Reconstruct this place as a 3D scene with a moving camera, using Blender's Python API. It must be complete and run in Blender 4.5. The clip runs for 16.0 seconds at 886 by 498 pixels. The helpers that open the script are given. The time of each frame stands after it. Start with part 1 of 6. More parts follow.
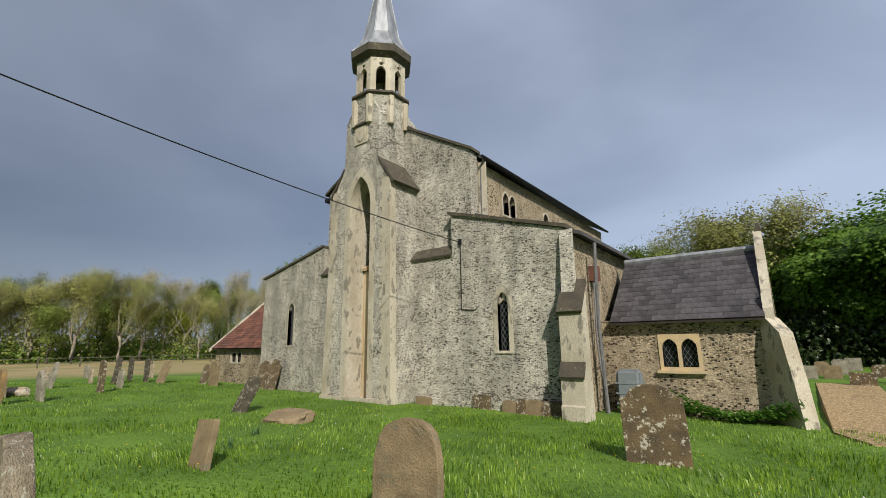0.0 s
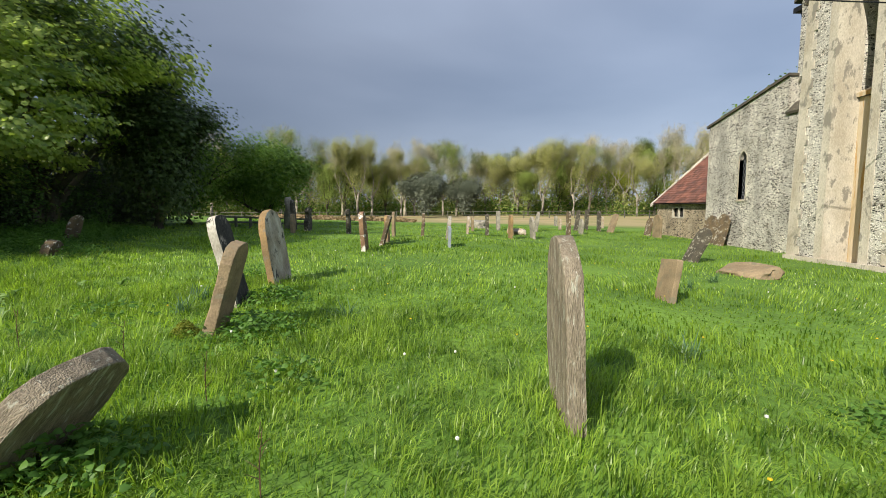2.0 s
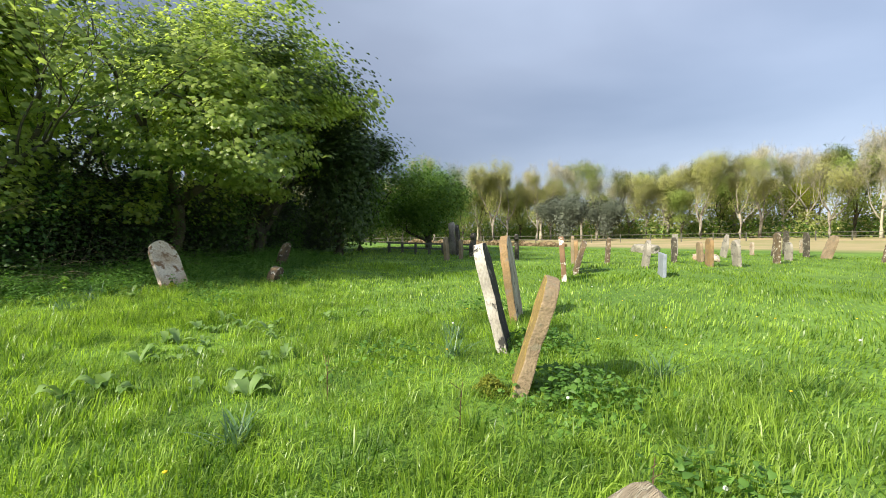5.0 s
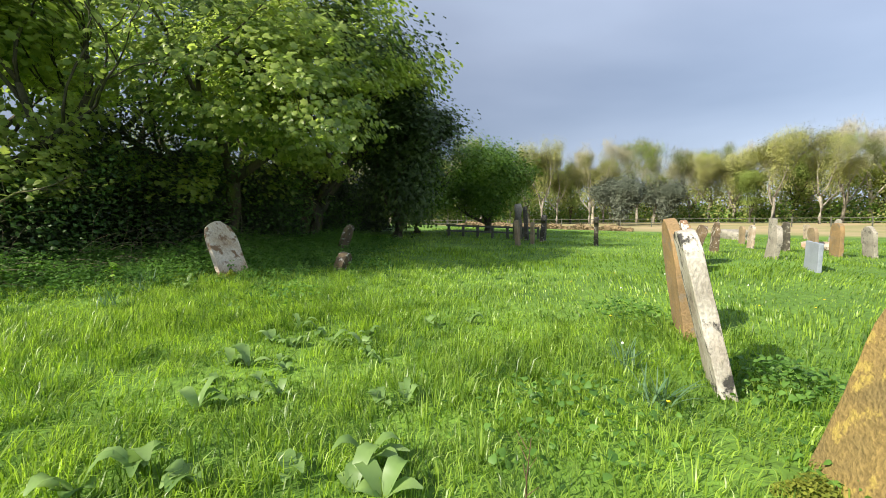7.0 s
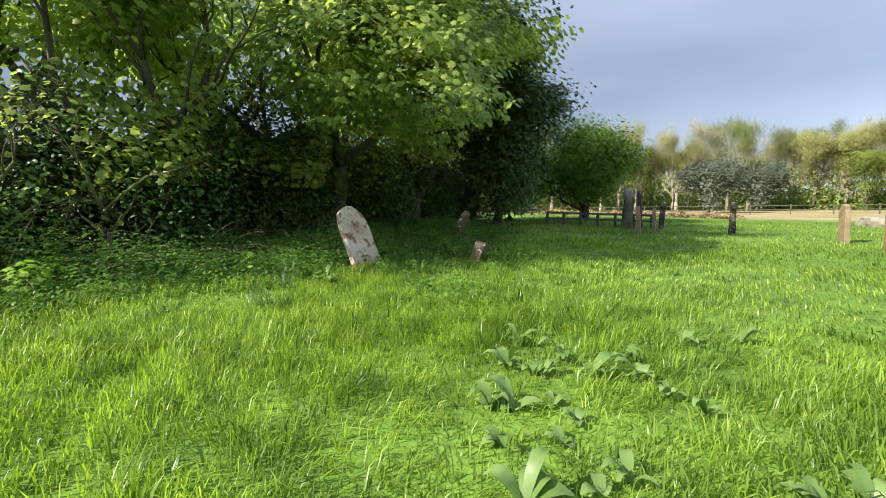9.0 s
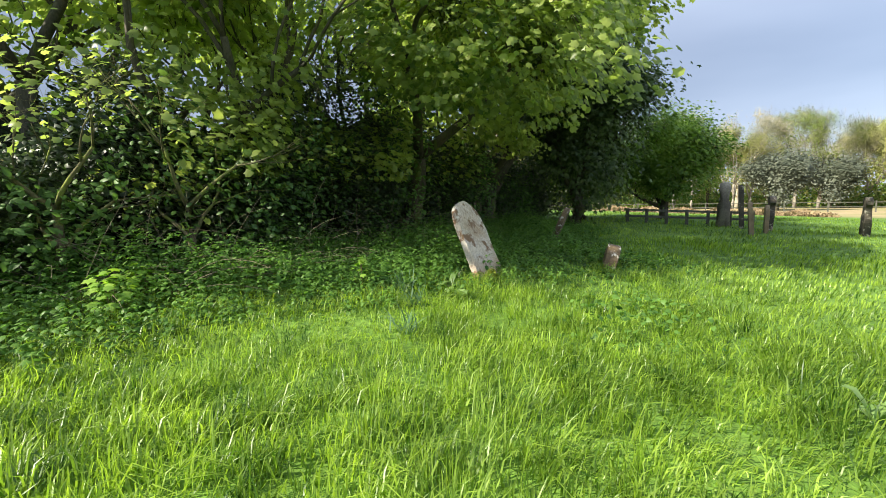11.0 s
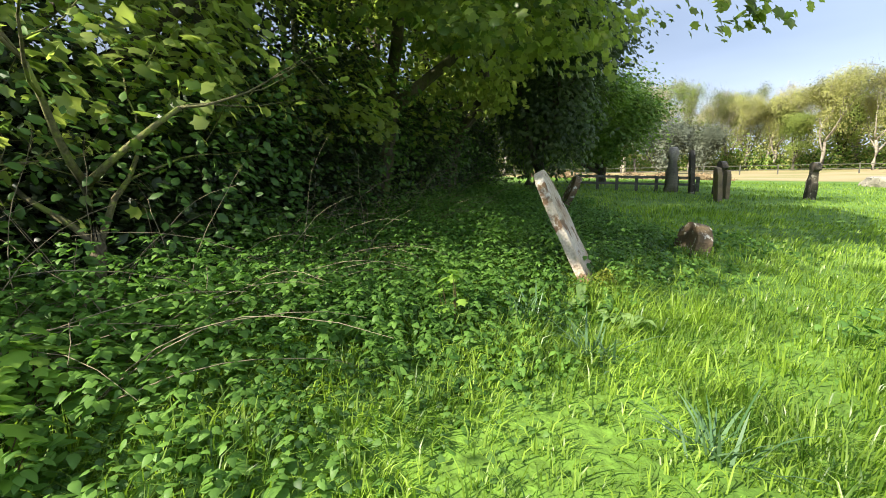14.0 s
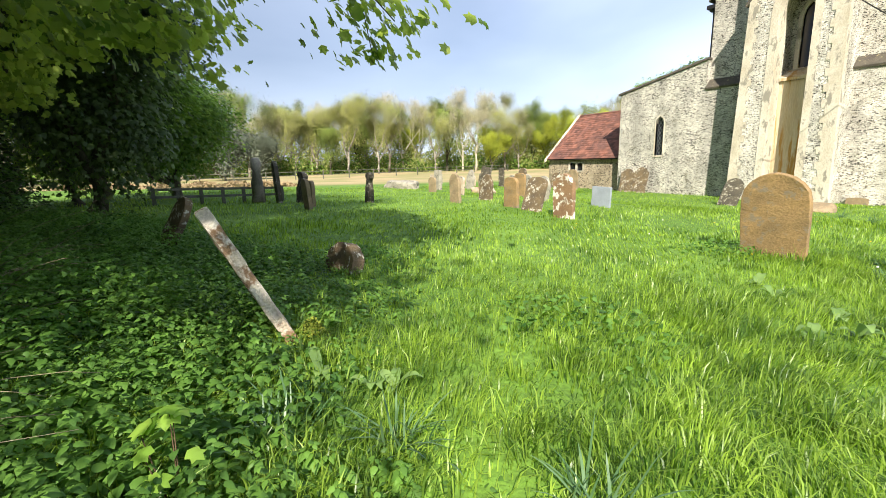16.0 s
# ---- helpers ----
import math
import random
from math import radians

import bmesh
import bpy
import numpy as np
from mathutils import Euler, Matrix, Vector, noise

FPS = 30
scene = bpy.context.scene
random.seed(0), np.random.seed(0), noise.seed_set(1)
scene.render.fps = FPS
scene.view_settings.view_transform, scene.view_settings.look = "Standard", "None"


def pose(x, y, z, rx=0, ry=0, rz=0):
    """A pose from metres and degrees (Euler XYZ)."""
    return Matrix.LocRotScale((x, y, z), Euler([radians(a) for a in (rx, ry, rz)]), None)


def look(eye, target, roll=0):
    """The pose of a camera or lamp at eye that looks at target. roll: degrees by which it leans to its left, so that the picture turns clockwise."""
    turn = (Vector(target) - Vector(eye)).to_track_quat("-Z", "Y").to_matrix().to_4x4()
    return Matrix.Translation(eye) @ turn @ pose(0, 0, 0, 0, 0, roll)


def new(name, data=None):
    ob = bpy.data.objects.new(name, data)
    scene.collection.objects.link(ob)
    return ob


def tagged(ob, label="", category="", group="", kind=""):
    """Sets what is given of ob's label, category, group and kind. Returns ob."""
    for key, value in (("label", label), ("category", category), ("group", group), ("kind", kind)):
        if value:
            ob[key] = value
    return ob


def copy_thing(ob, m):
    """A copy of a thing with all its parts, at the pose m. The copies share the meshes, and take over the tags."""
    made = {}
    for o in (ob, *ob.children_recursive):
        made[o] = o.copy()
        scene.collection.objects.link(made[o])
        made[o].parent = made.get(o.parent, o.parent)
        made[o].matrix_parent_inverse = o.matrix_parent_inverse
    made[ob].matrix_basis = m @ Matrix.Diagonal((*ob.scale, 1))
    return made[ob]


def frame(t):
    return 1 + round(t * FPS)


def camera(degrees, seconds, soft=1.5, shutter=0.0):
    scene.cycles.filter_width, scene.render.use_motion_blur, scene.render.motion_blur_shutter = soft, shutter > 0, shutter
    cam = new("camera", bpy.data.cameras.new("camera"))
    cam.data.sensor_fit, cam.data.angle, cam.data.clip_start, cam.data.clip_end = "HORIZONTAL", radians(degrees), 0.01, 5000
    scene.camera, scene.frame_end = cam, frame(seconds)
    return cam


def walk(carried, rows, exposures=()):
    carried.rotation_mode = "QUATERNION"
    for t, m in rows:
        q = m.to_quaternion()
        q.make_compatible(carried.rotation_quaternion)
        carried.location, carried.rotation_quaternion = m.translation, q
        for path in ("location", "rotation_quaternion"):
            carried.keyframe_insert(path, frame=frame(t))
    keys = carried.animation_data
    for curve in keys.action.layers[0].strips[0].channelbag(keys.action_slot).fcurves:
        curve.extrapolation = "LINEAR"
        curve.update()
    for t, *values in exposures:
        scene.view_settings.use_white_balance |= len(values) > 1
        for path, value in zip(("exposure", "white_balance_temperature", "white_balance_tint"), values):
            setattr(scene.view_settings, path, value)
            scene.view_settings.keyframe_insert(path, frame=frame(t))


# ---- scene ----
cam = camera(89.9, 16.0, soft=0.7)
METRES, EYE, TILT, LEAN, TURN = 14.7, 1.5, 0.0, 0.0, 37.0
ROWS = [
    (0.0, 0.0, 0.0, 0.0, 0.17, 12.23, 0.78),
    (0.5, -0.0023, 0.0028, -0.001, 3.34, 8.51, 0.31),
    (1.0, -0.0092, 0.0053, -0.0051, 12.92, 2.66, -0.74),
    (1.5, -0.0173, 0.0052, -0.0117, 30.06, -2.5, -0.28),
    (2.0, -0.0261, -0.0082, -0.0175, 51.7, -5.33, 0.18),
    (2.5, -0.0379, -0.0354, -0.0175, 71.64, -7.66, 0.33),
    (3.0, -0.0557, -0.051, -0.015, 74.05, -6.47, 0.89),
    (3.5, -0.089, -0.0614, -0.0149, 71.07, -3.98, 0.89),
    (4.0, -0.1153, -0.0747, -0.0129, 67.52, -1.91, 1.01),
    (6.5, -0.2943, -0.1081, -0.0192, 69.13, -3.18, 0.86),
    (7.0, -0.3293, -0.1232, -0.0155, 72.71, -4.23, 0.59),
    (7.5, -0.3628, -0.1501, -0.0201, 74.95, -4.44, 0.55),
    (8.0, -0.3937, -0.1706, -0.0183, 76.4, -4.71, 0.59),
    (8.5, -0.4265, -0.1915, -0.0168, 78.27, -5.25, 0.57),
    (9.0, -0.4518, -0.2193, -0.0206, 80.28, -5.59, 0.87),
    (9.5, -0.4773, -0.2468, -0.0162, 82.32, -5.72, 1.12),
    (10.0, -0.5083, -0.2691, -0.0214, 84.79, -5.09, 1.22),
    (12.5, -0.6434, -0.3747, -0.02, 81.79, -8.95, 1.02),
    (13.0, -0.6775, -0.4017, -0.0206, 78.33, -9.95, 1.32),
    (13.5, -0.709, -0.4097, -0.0192, 74.57, -10.47, 1.42),
    (14.0, -0.7436, -0.4155, -0.0156, 71.32, -10.44, 1.28),
    (14.5, -0.7706, -0.435, -0.0152, 64.64, -9.59, 1.43),
    (15.0, -0.7977, -0.4416, -0.0059, 54.46, -10.13, 1.84),
    (15.5, -0.8235, -0.4327, -0.0056, 38.76, -10.34, 1.78),
    (16.0, -0.8309, -0.4272, 0.0018, 18.81, -11.14, 1.36),
]
walk(cam, [(t, pose(0, 0, EYE, TILT, LEAN, TURN) @ pose(METRES * x, METRES * y, METRES * z, 90 + pitch, roll, yaw)) for t, x, y, z, yaw, pitch, roll in ROWS],
     exposures=[(0.0, -0.1), (1.0, -0.15), (1.5, 0.15), (2.5, 0.8), (3.5, 1.0), (7.0, 1.0), (9.0, 1.1), (12.5, 1.38), (14.0, 1.42), (15.0, 1.52), (16.0, 1.2)])

# ---------------- light ----------------
SUN_DIR = Vector((0.62, -0.50, 0.60)).normalized()
world = bpy.data.worlds.new("overcast_sky")
scene.world = world
world.use_nodes = True
wn, wl = world.node_tree.nodes, world.node_tree.links
wn.clear()
w_out = wn.new("ShaderNodeOutputWorld")
w_bg = wn.new("ShaderNodeBackground")
w_sky = wn.new("ShaderNodeTexSky")
w_sky.sky_type = "NISHITA"
w_sky.sun_disc = False
w_sky.sun_elevation = math.asin(SUN_DIR.z)
w_sky.sun_rotation = math.atan2(SUN_DIR.x, SUN_DIR.y)
w_co = wn.new("ShaderNodeTexCoord")
w_map = wn.new("ShaderNodeMapping")
w_map.inputs["Scale"].default_value = (0.8, 0.8, 2.0)
w_noise = wn.new("ShaderNodeTexNoise")
w_noise.inputs["Scale"].default_value = 1.5
w_noise.inputs["Detail"].default_value = 5
w_noise.inputs["Roughness"].default_value = 0.42
w_noise.inputs["Distortion"].default_value = 0.4
w_ramp = wn.new("ShaderNodeValToRGB")
for pos, col in ((0.30, (1.9, 2.35, 3.3, 1)), (0.52, (3.0, 3.5, 4.6, 1)), (0.72, (4.2, 4.9, 6.3, 1))):
    el = w_ramp.color_ramp.elements[0] if pos == 0.30 else w_ramp.color_ramp.elements.new(pos)
    el.position, el.color = pos, col
w_ramp.color_ramp.elements.remove(w_ramp.color_ramp.elements[-1]) if len(w_ramp.color_ramp.elements) > 3 else None
w_mix = wn.new("ShaderNodeMix")
w_mix.data_type = "RGBA"
w_mix.inputs["Factor"].default_value = 0.82
wl.new(w_co.outputs["Generated"], w_map.inputs["Vector"])
wl.new(w_map.outputs["Vector"], w_noise.inputs["Vector"])
wl.new(w_noise.outputs["Fac"], w_ramp.inputs["Fac"])
wl.new(w_sky.outputs["Color"], w_mix.inputs["A"])
wl.new(w_ramp.outputs["Color"], w_mix.inputs["B"])
w_dot = wn.new("ShaderNodeVectorMath")
w_dot.operation = "DOT_PRODUCT"
w_dot.inputs[1].default_value = (0.20, 0.38, 0.0)
w_gain = wn.new("ShaderNodeMath")
w_gain.inputs[1].default_value = 1.0
w_scale = wn.new("ShaderNodeVectorMath")
w_scale.operation = "SCALE"
wl.new(w_co.outputs["Generated"], w_dot.inputs[0])
wl.new(w_dot.outputs["Value"], w_gain.inputs[0])
wl.new(w_mix.outputs["Result"], w_scale.inputs[0])
wl.new(w_gain.outputs["Value"], w_scale.inputs["Scale"])
wl.new(w_scale.outputs["Vector"], w_bg.inputs["Color"])
w_bg.inputs["Strength"].default_value = 0.10
wl.new(w_bg.outputs["Background"], w_out.inputs["Surface"])

sun_data = bpy.data.lights.new("sun", "SUN")
sun_data.energy, sun_data.angle, sun_data.color = 4.8, radians(0.6), (1.0, 0.93, 0.80)
sun = new("sun", sun_data)
sun.matrix_world = look(SUN_DIR * 60, (0, 0, 0))

# ---------------- helpers ----------------
rng = np.random.default_rng(7)


def ground_z(x, y):
    """Height of the churchyard: it falls gently towards the church and levels out in the field."""
    yy = np.clip(y, -24, 22)
    xx = np.clip(x, -40, 6)
    near = -0.446 - 0.00863 * xx - 0.0364 * yy + 0.00011 * yy * yy
    far = np.clip((np.maximum(np.abs(x + 12) - 24, np.abs(y) - 22)) / 30, 0, 1)
    swell = 0.28 * np.exp(-(((x + 17) / 6) ** 2 + ((y - 0.5) / 3.5) ** 2))
    return near * (1 - far) - 0.5 * far + swell


def material(name, base, rough=0.8, scale=3.0, fine=40.0, var=0.25, tint=None, bump=0.15, metal=0.0, island=False, per_object=False, spots=None, spot_scale=6.0, spot_cut=0.6, spec=0.3, stretch=(1, 1, 1)):
    """A surface with colour variation at two scales, relief, and stains or lichen of another colour."""
    m = bpy.data.materials.new(name)
    m.use_nodes = True
    n, l = m.node_tree.nodes, m.node_tree.links
    b = n["Principled BSDF"]
    b.inputs["Roughness"].default_value, b.inputs["Metallic"].default_value = rough, metal
    b.inputs["Specular IOR Level"].default_value = spec
    co = n.new("ShaderNodeTexCoord")
    mp = n.new("ShaderNodeMapping")
    mp.inputs["Scale"].default_value = stretch
    l.new(co.outputs["Object"], mp.inputs["Vector"])
    big = n.new("ShaderNodeTexNoise")
    big.inputs["Scale"].default_value, big.inputs["Detail"].default_value = scale, 5
    small = n.new("ShaderNodeTexNoise")
    small.inputs["Scale"].default_value, small.inputs["Detail"].default_value = fine, 4
    for t in (big, small):
        l.new(mp.outputs["Vector"], t.inputs["Vector"])
    tint = tint or tuple(c * (1 - var * 1.6) for c in base)
    r = n.new("ShaderNodeValToRGB")
    r.color_ramp.elements[0].position, r.color_ramp.elements[1].position = 0.34, 0.66
    r.color_ramp.elements[0].color, r.color_ramp.elements[1].color = (*tint, 1), (*base, 1)
    l.new(big.outputs["Fac"], r.inputs["Fac"])
    hsv = n.new("ShaderNodeHueSaturation")
    l.new(r.outputs["Color"], hsv.inputs["Color"])
    mr = n.new("ShaderNodeMapRange")
    mr.inputs["From Min"].default_value, mr.inputs["From Max"].default_value = 0.25, 0.75
    mr.inputs["To Min"].default_value, mr.inputs["To Max"].default_value = 1 - var, 1 + var
    l.new(small.outputs["Fac"], mr.inputs["Value"])
    val = mr.outputs["Result"]
    if island or per_object:
        src = n.new("ShaderNodeObjectInfo").outputs["Random"] if per_object else n.new("ShaderNodeNewGeometry").outputs["Random Per Island"]
        m2 = n.new("ShaderNodeMapRange")
        m2.inputs["To Min"].default_value, m2.inputs["To Max"].default_value = 0.66, 1.34
        l.new(src, m2.inputs["Value"])
        mul = n.new("ShaderNodeMath")
        mul.operation = "MULTIPLY"
        l.new(val, mul.inputs[0])
        l.new(m2.outputs["Result"], mul.inputs[1])
        val = mul.outputs["Value"]
    l.new(val, hsv.inputs["Value"])
    colour = hsv.outputs["Color"]
    if spots:
        sp = n.new("ShaderNodeTexNoise")
        sp.inputs["Scale"].default_value, sp.inputs["Detail"].default_value, sp.inputs["Roughness"].default_value = spot_scale, 6, 0.65
        l.new(mp.outputs["Vector"], sp.inputs["Vector"])
        sr = n.new("ShaderNodeMapRange")
        sr.inputs["From Min"].default_value, sr.inputs["From Max"].default_value = spot_cut, spot_cut + 0.07
        l.new(sp.outputs["Fac"], sr.inputs["Value"])
        mx = n.new("ShaderNodeMix")
        mx.data_type = "RGBA"
        l.new(sr.outputs["Result"], mx.inputs["Factor"])
        l.new(colour, mx.inputs["A"])
        mx.inputs["B"].default_value = (*spots, 1)
        colour = mx.outputs["Result"]
    l.new(colour, b.inputs["Base Color"])
    if bump:
        bp = n.new("ShaderNodeBump")
        bp.inputs["Strength"].default_value, bp.inputs["Distance"].default_value = bump, 0.03
        l.new(small.outputs["Fac"], bp.inputs["Height"])
        l.new(bp.outputs["Normal"], b.inputs["Normal"])
    return m


def flint_material(name, stone, mortar, cell=9.0, rows=1.5):
    """Flint rubble: rounded dark and pale cobbles in lime mortar, in rough courses."""
    m = bpy.data.materials.new(name)
    m.use_nodes = True
    n, l = m.node_tree.nodes, m.node_tree.links
    b = n["Principled BSDF"]
    b.inputs["Roughness"].default_value = 0.85
    b.inputs["Specular IOR Level"].default_value = 0.25
    co = n.new("ShaderNodeTexCoord")
    mp = n.new("ShaderNodeMapping")
    mp.inputs["Scale"].default_value = (1, 1, rows)
    l.new(co.outputs["Object"], mp.inputs["Vector"])
    warp = n.new("ShaderNodeTexNoise")
    warp.inputs["Scale"].default_value = 6
    l.new(mp.outputs["Vector"], warp.inputs["Vector"])
    add = n.new("ShaderNodeMix")
    add.data_type, add.blend_type = "RGBA", "LINEAR_LIGHT"
    add.inputs["Factor"].default_value = 0.035
    l.new(mp.outputs["Vector"], add.inputs["A"])
    l.new(warp.outputs["Color"], add.inputs["B"])
    v = n.new("ShaderNodeTexVoronoi")
    v.feature = "F1"
    v.inputs["Scale"].default_value = cell
    e = n.new("ShaderNodeTexVoronoi")
    e.feature = "DISTANCE_TO_EDGE"
    e.inputs["Scale"].default_value = cell
    for t in (v, e):
        l.new(add.outputs["Result"], t.inputs["Vector"])
    shade = n.new("ShaderNodeValToRGB")
    cr = shade.color_ramp
    cr.elements[0].position, cr.elements[0].color = 0.0, (0.040, 0.036, 0.033, 1)
    cr.elements[1].position, cr.elements[1].color = 1.0, (*[min(1, c * 1.25) for c in stone], 1)
    for pos, k in ((0.10, 0.08), (0.16, 0.34), (0.30, 0.82), (0.7, 1.06)):
        el = cr.elements.new(pos)
        el.color = (*[c * k for c in stone], 1)
    sep = n.new("ShaderNodeSeparateColor")
    l.new(v.outputs["Color"], sep.inputs["Color"])
    big = n.new("ShaderNodeTexNoise")
    big.inputs["Scale"].default_value, big.inputs["Detail"].default_value = 0.55, 6
    l.new(co.outputs["Object"], big.inputs["Vector"])
    # some stretches of wall are rich in black flint, others nearly all pale rubble
    patch = n.new("ShaderNodeTexNoise")
    patch.inputs["Scale"].default_value, patch.inputs["Detail"].default_value = 0.9, 5
    l.new(co.outputs["Object"], patch.inputs["Vector"])
    shift = n.new("ShaderNodeMapRange")
    shift.inputs["From Min"].default_value, shift.inputs["From Max"].default_value = 0.32, 0.68
    shift.inputs["To Min"].default_value, shift.inputs["To Max"].default_value = -0.20, 0.12
    l.new(patch.outputs["Fac"], shift.inputs["Value"])
    pick = n.new("ShaderNodeMath")
    pick.use_clamp = True
    l.new(sep.outputs["Red"], pick.inputs[0])
    l.new(shift.outputs["Result"], pick.inputs[1])
    l.new(pick.outputs["Value"], shade.inputs["Fac"])
    mw = n.new("ShaderNodeMapRange")
    mw.inputs["From Min"].default_value, mw.inputs["From Max"].default_value = 0.35, 0.7
    mw.inputs["To Min"].default_value, mw.inputs["To Max"].default_value = 0.02, 0.11
    l.new(big.outputs["Fac"], mw.inputs["Value"])
    lt = n.new("ShaderNodeMapRange")
    lt.interpolation_type = "SMOOTHSTEP"
    l.new(e.outputs["Distance"], lt.inputs["Value"])
    l.new(mw.outputs["Result"], lt.inputs["From Min"])
    plus = n.new("ShaderNodeMath")
    plus.inputs[1].default_value = 0.07
    l.new(mw.outputs["Result"], plus.inputs[0])
    l.new(plus.outputs["Value"], lt.inputs["From Max"])
    grain = n.new("ShaderNodeTexNoise")
    grain.inputs["Scale"].default_value, grain.inputs["Detail"].default_value = 2.6, 12
    l.new(co.outputs["Object"], grain.inputs["Vector"])
    mort = n.new("ShaderNodeValToRGB")
    mort.color_ramp.elements[0].position, mort.color_ramp.elements[1].position = 0.3, 0.68
    mort.color_ramp.elements[0].color = (mortar[0] * 0.42, mortar[1] * 0.39, mortar[2] * 0.33, 1)
    mort.color_ramp.elements[1].color = (*mortar, 1)
    l.new(grain.outputs["Fac"], mort.inputs["Fac"])
    mix = n.new("ShaderNodeMix")
    mix.data_type = "RGBA"
    l.new(lt.outputs["Result"], mix.inputs["Factor"])
    l.new(mort.outputs["Color"], mix.inputs["A"])
    l.new(shade.outputs["Color"], mix.inputs["B"])
    # weathering: gritty faces and broad rain streaks
    grit = n.new("ShaderNodeTexNoise")
    grit.inputs["Scale"].default_value, grit.inputs["Detail"].default_value, grit.inputs["Roughness"].default_value = 24, 8, 0.7
    l.new(co.outputs["Object"], grit.inputs["Vector"])
    tall = n.new("ShaderNodeMapping")
    tall.inputs["Scale"].default_value = (1, 1, 0.35)
    l.new(co.outputs["Object"], tall.inputs["Vector"])
    streak = n.new("ShaderNodeTexNoise")
    streak.inputs["Scale"].default_value, streak.inputs["Detail"].default_value = 1.1, 7
    l.new(tall.outputs["Vector"], streak.inputs["Vector"])
    gains = []
    for src, lo, hi, a, z in ((grit, 0.34, 0.66, 0.68, 1.22), (streak, 0.36, 0.62, 0.74, 1.08)):
        r = n.new("ShaderNodeMapRange")
        r.inputs["From Min"].default_value, r.inputs["From Max"].default_value = lo, hi
        r.inputs["To Min"].default_value, r.inputs["To Max"].default_value = a, z
        l.new(src.outputs["Fac"], r.inputs["Value"])
        gains.append(r.outputs["Result"])
    both = n.new("ShaderNodeMath")
    both.operation = "MULTIPLY"
    l.new(gains[0], both.inputs[0])
    l.new(gains[1], both.inputs[1])
    worn = n.new("ShaderNodeHueSaturation")
    l.new(mix.outputs["Result"], worn.inputs["Color"])
    l.new(both.outputs["Value"], worn.inputs["Value"])
    l.new(worn.outputs["Color"], b.inputs["Base Color"])
    bp = n.new("ShaderNodeBump")
    bp.inputs["Strength"].default_value, bp.inputs["Distance"].default_value = 1.0, 0.09
    l.new(lt.outputs["Result"], bp.inputs["Height"])
    l.new(bp.outputs["Normal"], b.inputs["Normal"])
    return m


def leaf_material(name, base, light, through_amount=0.45, rough=0.5, spec=0.3, patch=0.55):
    """Foliage: each leaf has its own green, and lets light through."""
    m = bpy.data.materials.new(name)
    m.use_nodes = True
    n, l = m.node_tree.nodes, m.node_tree.links
    b = n["Principled BSDF"]
    b.inputs["Roughness"].default_value = rough
    b.inputs["Specular IOR Level"].default_value = spec
    geo = n.new("ShaderNodeNewGeometry")
    r = n.new("ShaderNodeValToRGB")
    r.color_ramp.elements[0].color, r.color_ramp.elements[1].color = (*base, 1), (*light, 1)
    co = n.new("ShaderNodeTexCoord")
    big = n.new("ShaderNodeTexNoise")
    big.inputs["Scale"].default_value = patch
    big.inputs["Detail"].default_value = 4
    l.new(co.outputs["Object"], big.inputs["Vector"])
    mx = n.new("ShaderNodeMath")
    mx.operation = "MULTIPLY_ADD"
    mx.inputs[1].default_value, mx.inputs[2].default_value = 0.55, -0.08
    l.new(geo.outputs["Random Per Island"], mx.inputs[0])
    ad = n.new("ShaderNodeMath")
    l.new(mx.outputs["Value"], ad.inputs[0])
    sc = n.new("ShaderNodeMapRange")
    sc.inputs["From Min"].default_value, sc.inputs["From Max"].default_value = 0.35, 0.68
    sc.inputs["To Min"].default_value, sc.inputs["To Max"].default_value = 0.0, 0.55
    l.new(big.outputs["Fac"], sc.inputs["Value"])
    l.new(sc.outputs["Result"], ad.inputs[1])
    l.new(ad.outputs["Value"], r.inputs["Fac"])
    l.new(r.outputs["Color"], b.inputs["Base Color"])
    tr = n.new("ShaderNodeBsdfTranslucent")
    hs = n.new("ShaderNodeHueSaturation")
    hs.inputs["Saturation"].default_value, hs.inputs["Value"].default_value = 1.1, 1.35
    l.new(r.outputs["Color"], hs.inputs["Color"])
    l.new(hs.outputs["Color"], tr.inputs["Color"])
    ms = n.new("ShaderNodeMixShader")
    ms.inputs["Fac"].default_value = through_amount
    l.new(b.outputs["BSDF"], ms.inputs[1])
    l.new(tr.outputs["BSDF"], ms.inputs[2])
    l.new(ms.outputs["Shader"], n["Material Output"].inputs["Surface"])
    return m


def thing(name, m, label, category, group="", kind=""):
    ob = new(name)
    ob.empty_display_size = 0.2
    ob.matrix_basis = m if isinstance(m, Matrix) else Matrix.Translation(m)
    return tagged(ob, label, category, group, kind)


def placed(ob):
    m = ob.matrix_basis.copy()
    while ob.parent:
        ob = ob.parent
        m = ob.matrix_basis @ m
    return m


def part(name, bm, mat=None, parent=None, label="", kind="", at_world=False, smooth=False):
    """Links a bmesh (or a mesh) as one mesh object under a thing or a part."""
    if isinstance(bm, bpy.types.Mesh):
        me = bm
    else:
        if at_world and parent:
            bm.transform(placed(parent).inverted())
        bmesh.ops.recalc_face_normals(bm, faces=bm.faces)
        me = bpy.data.meshes.new(name)
        bm.to_mesh(me)
        bm.free()
    if smooth:
        me.shade_smooth()
    if mat and not me.materials:
        me.materials.append(mat)
    ob = new(name, me)
    ob.parent = parent
    return tagged(ob, label, kind=kind)


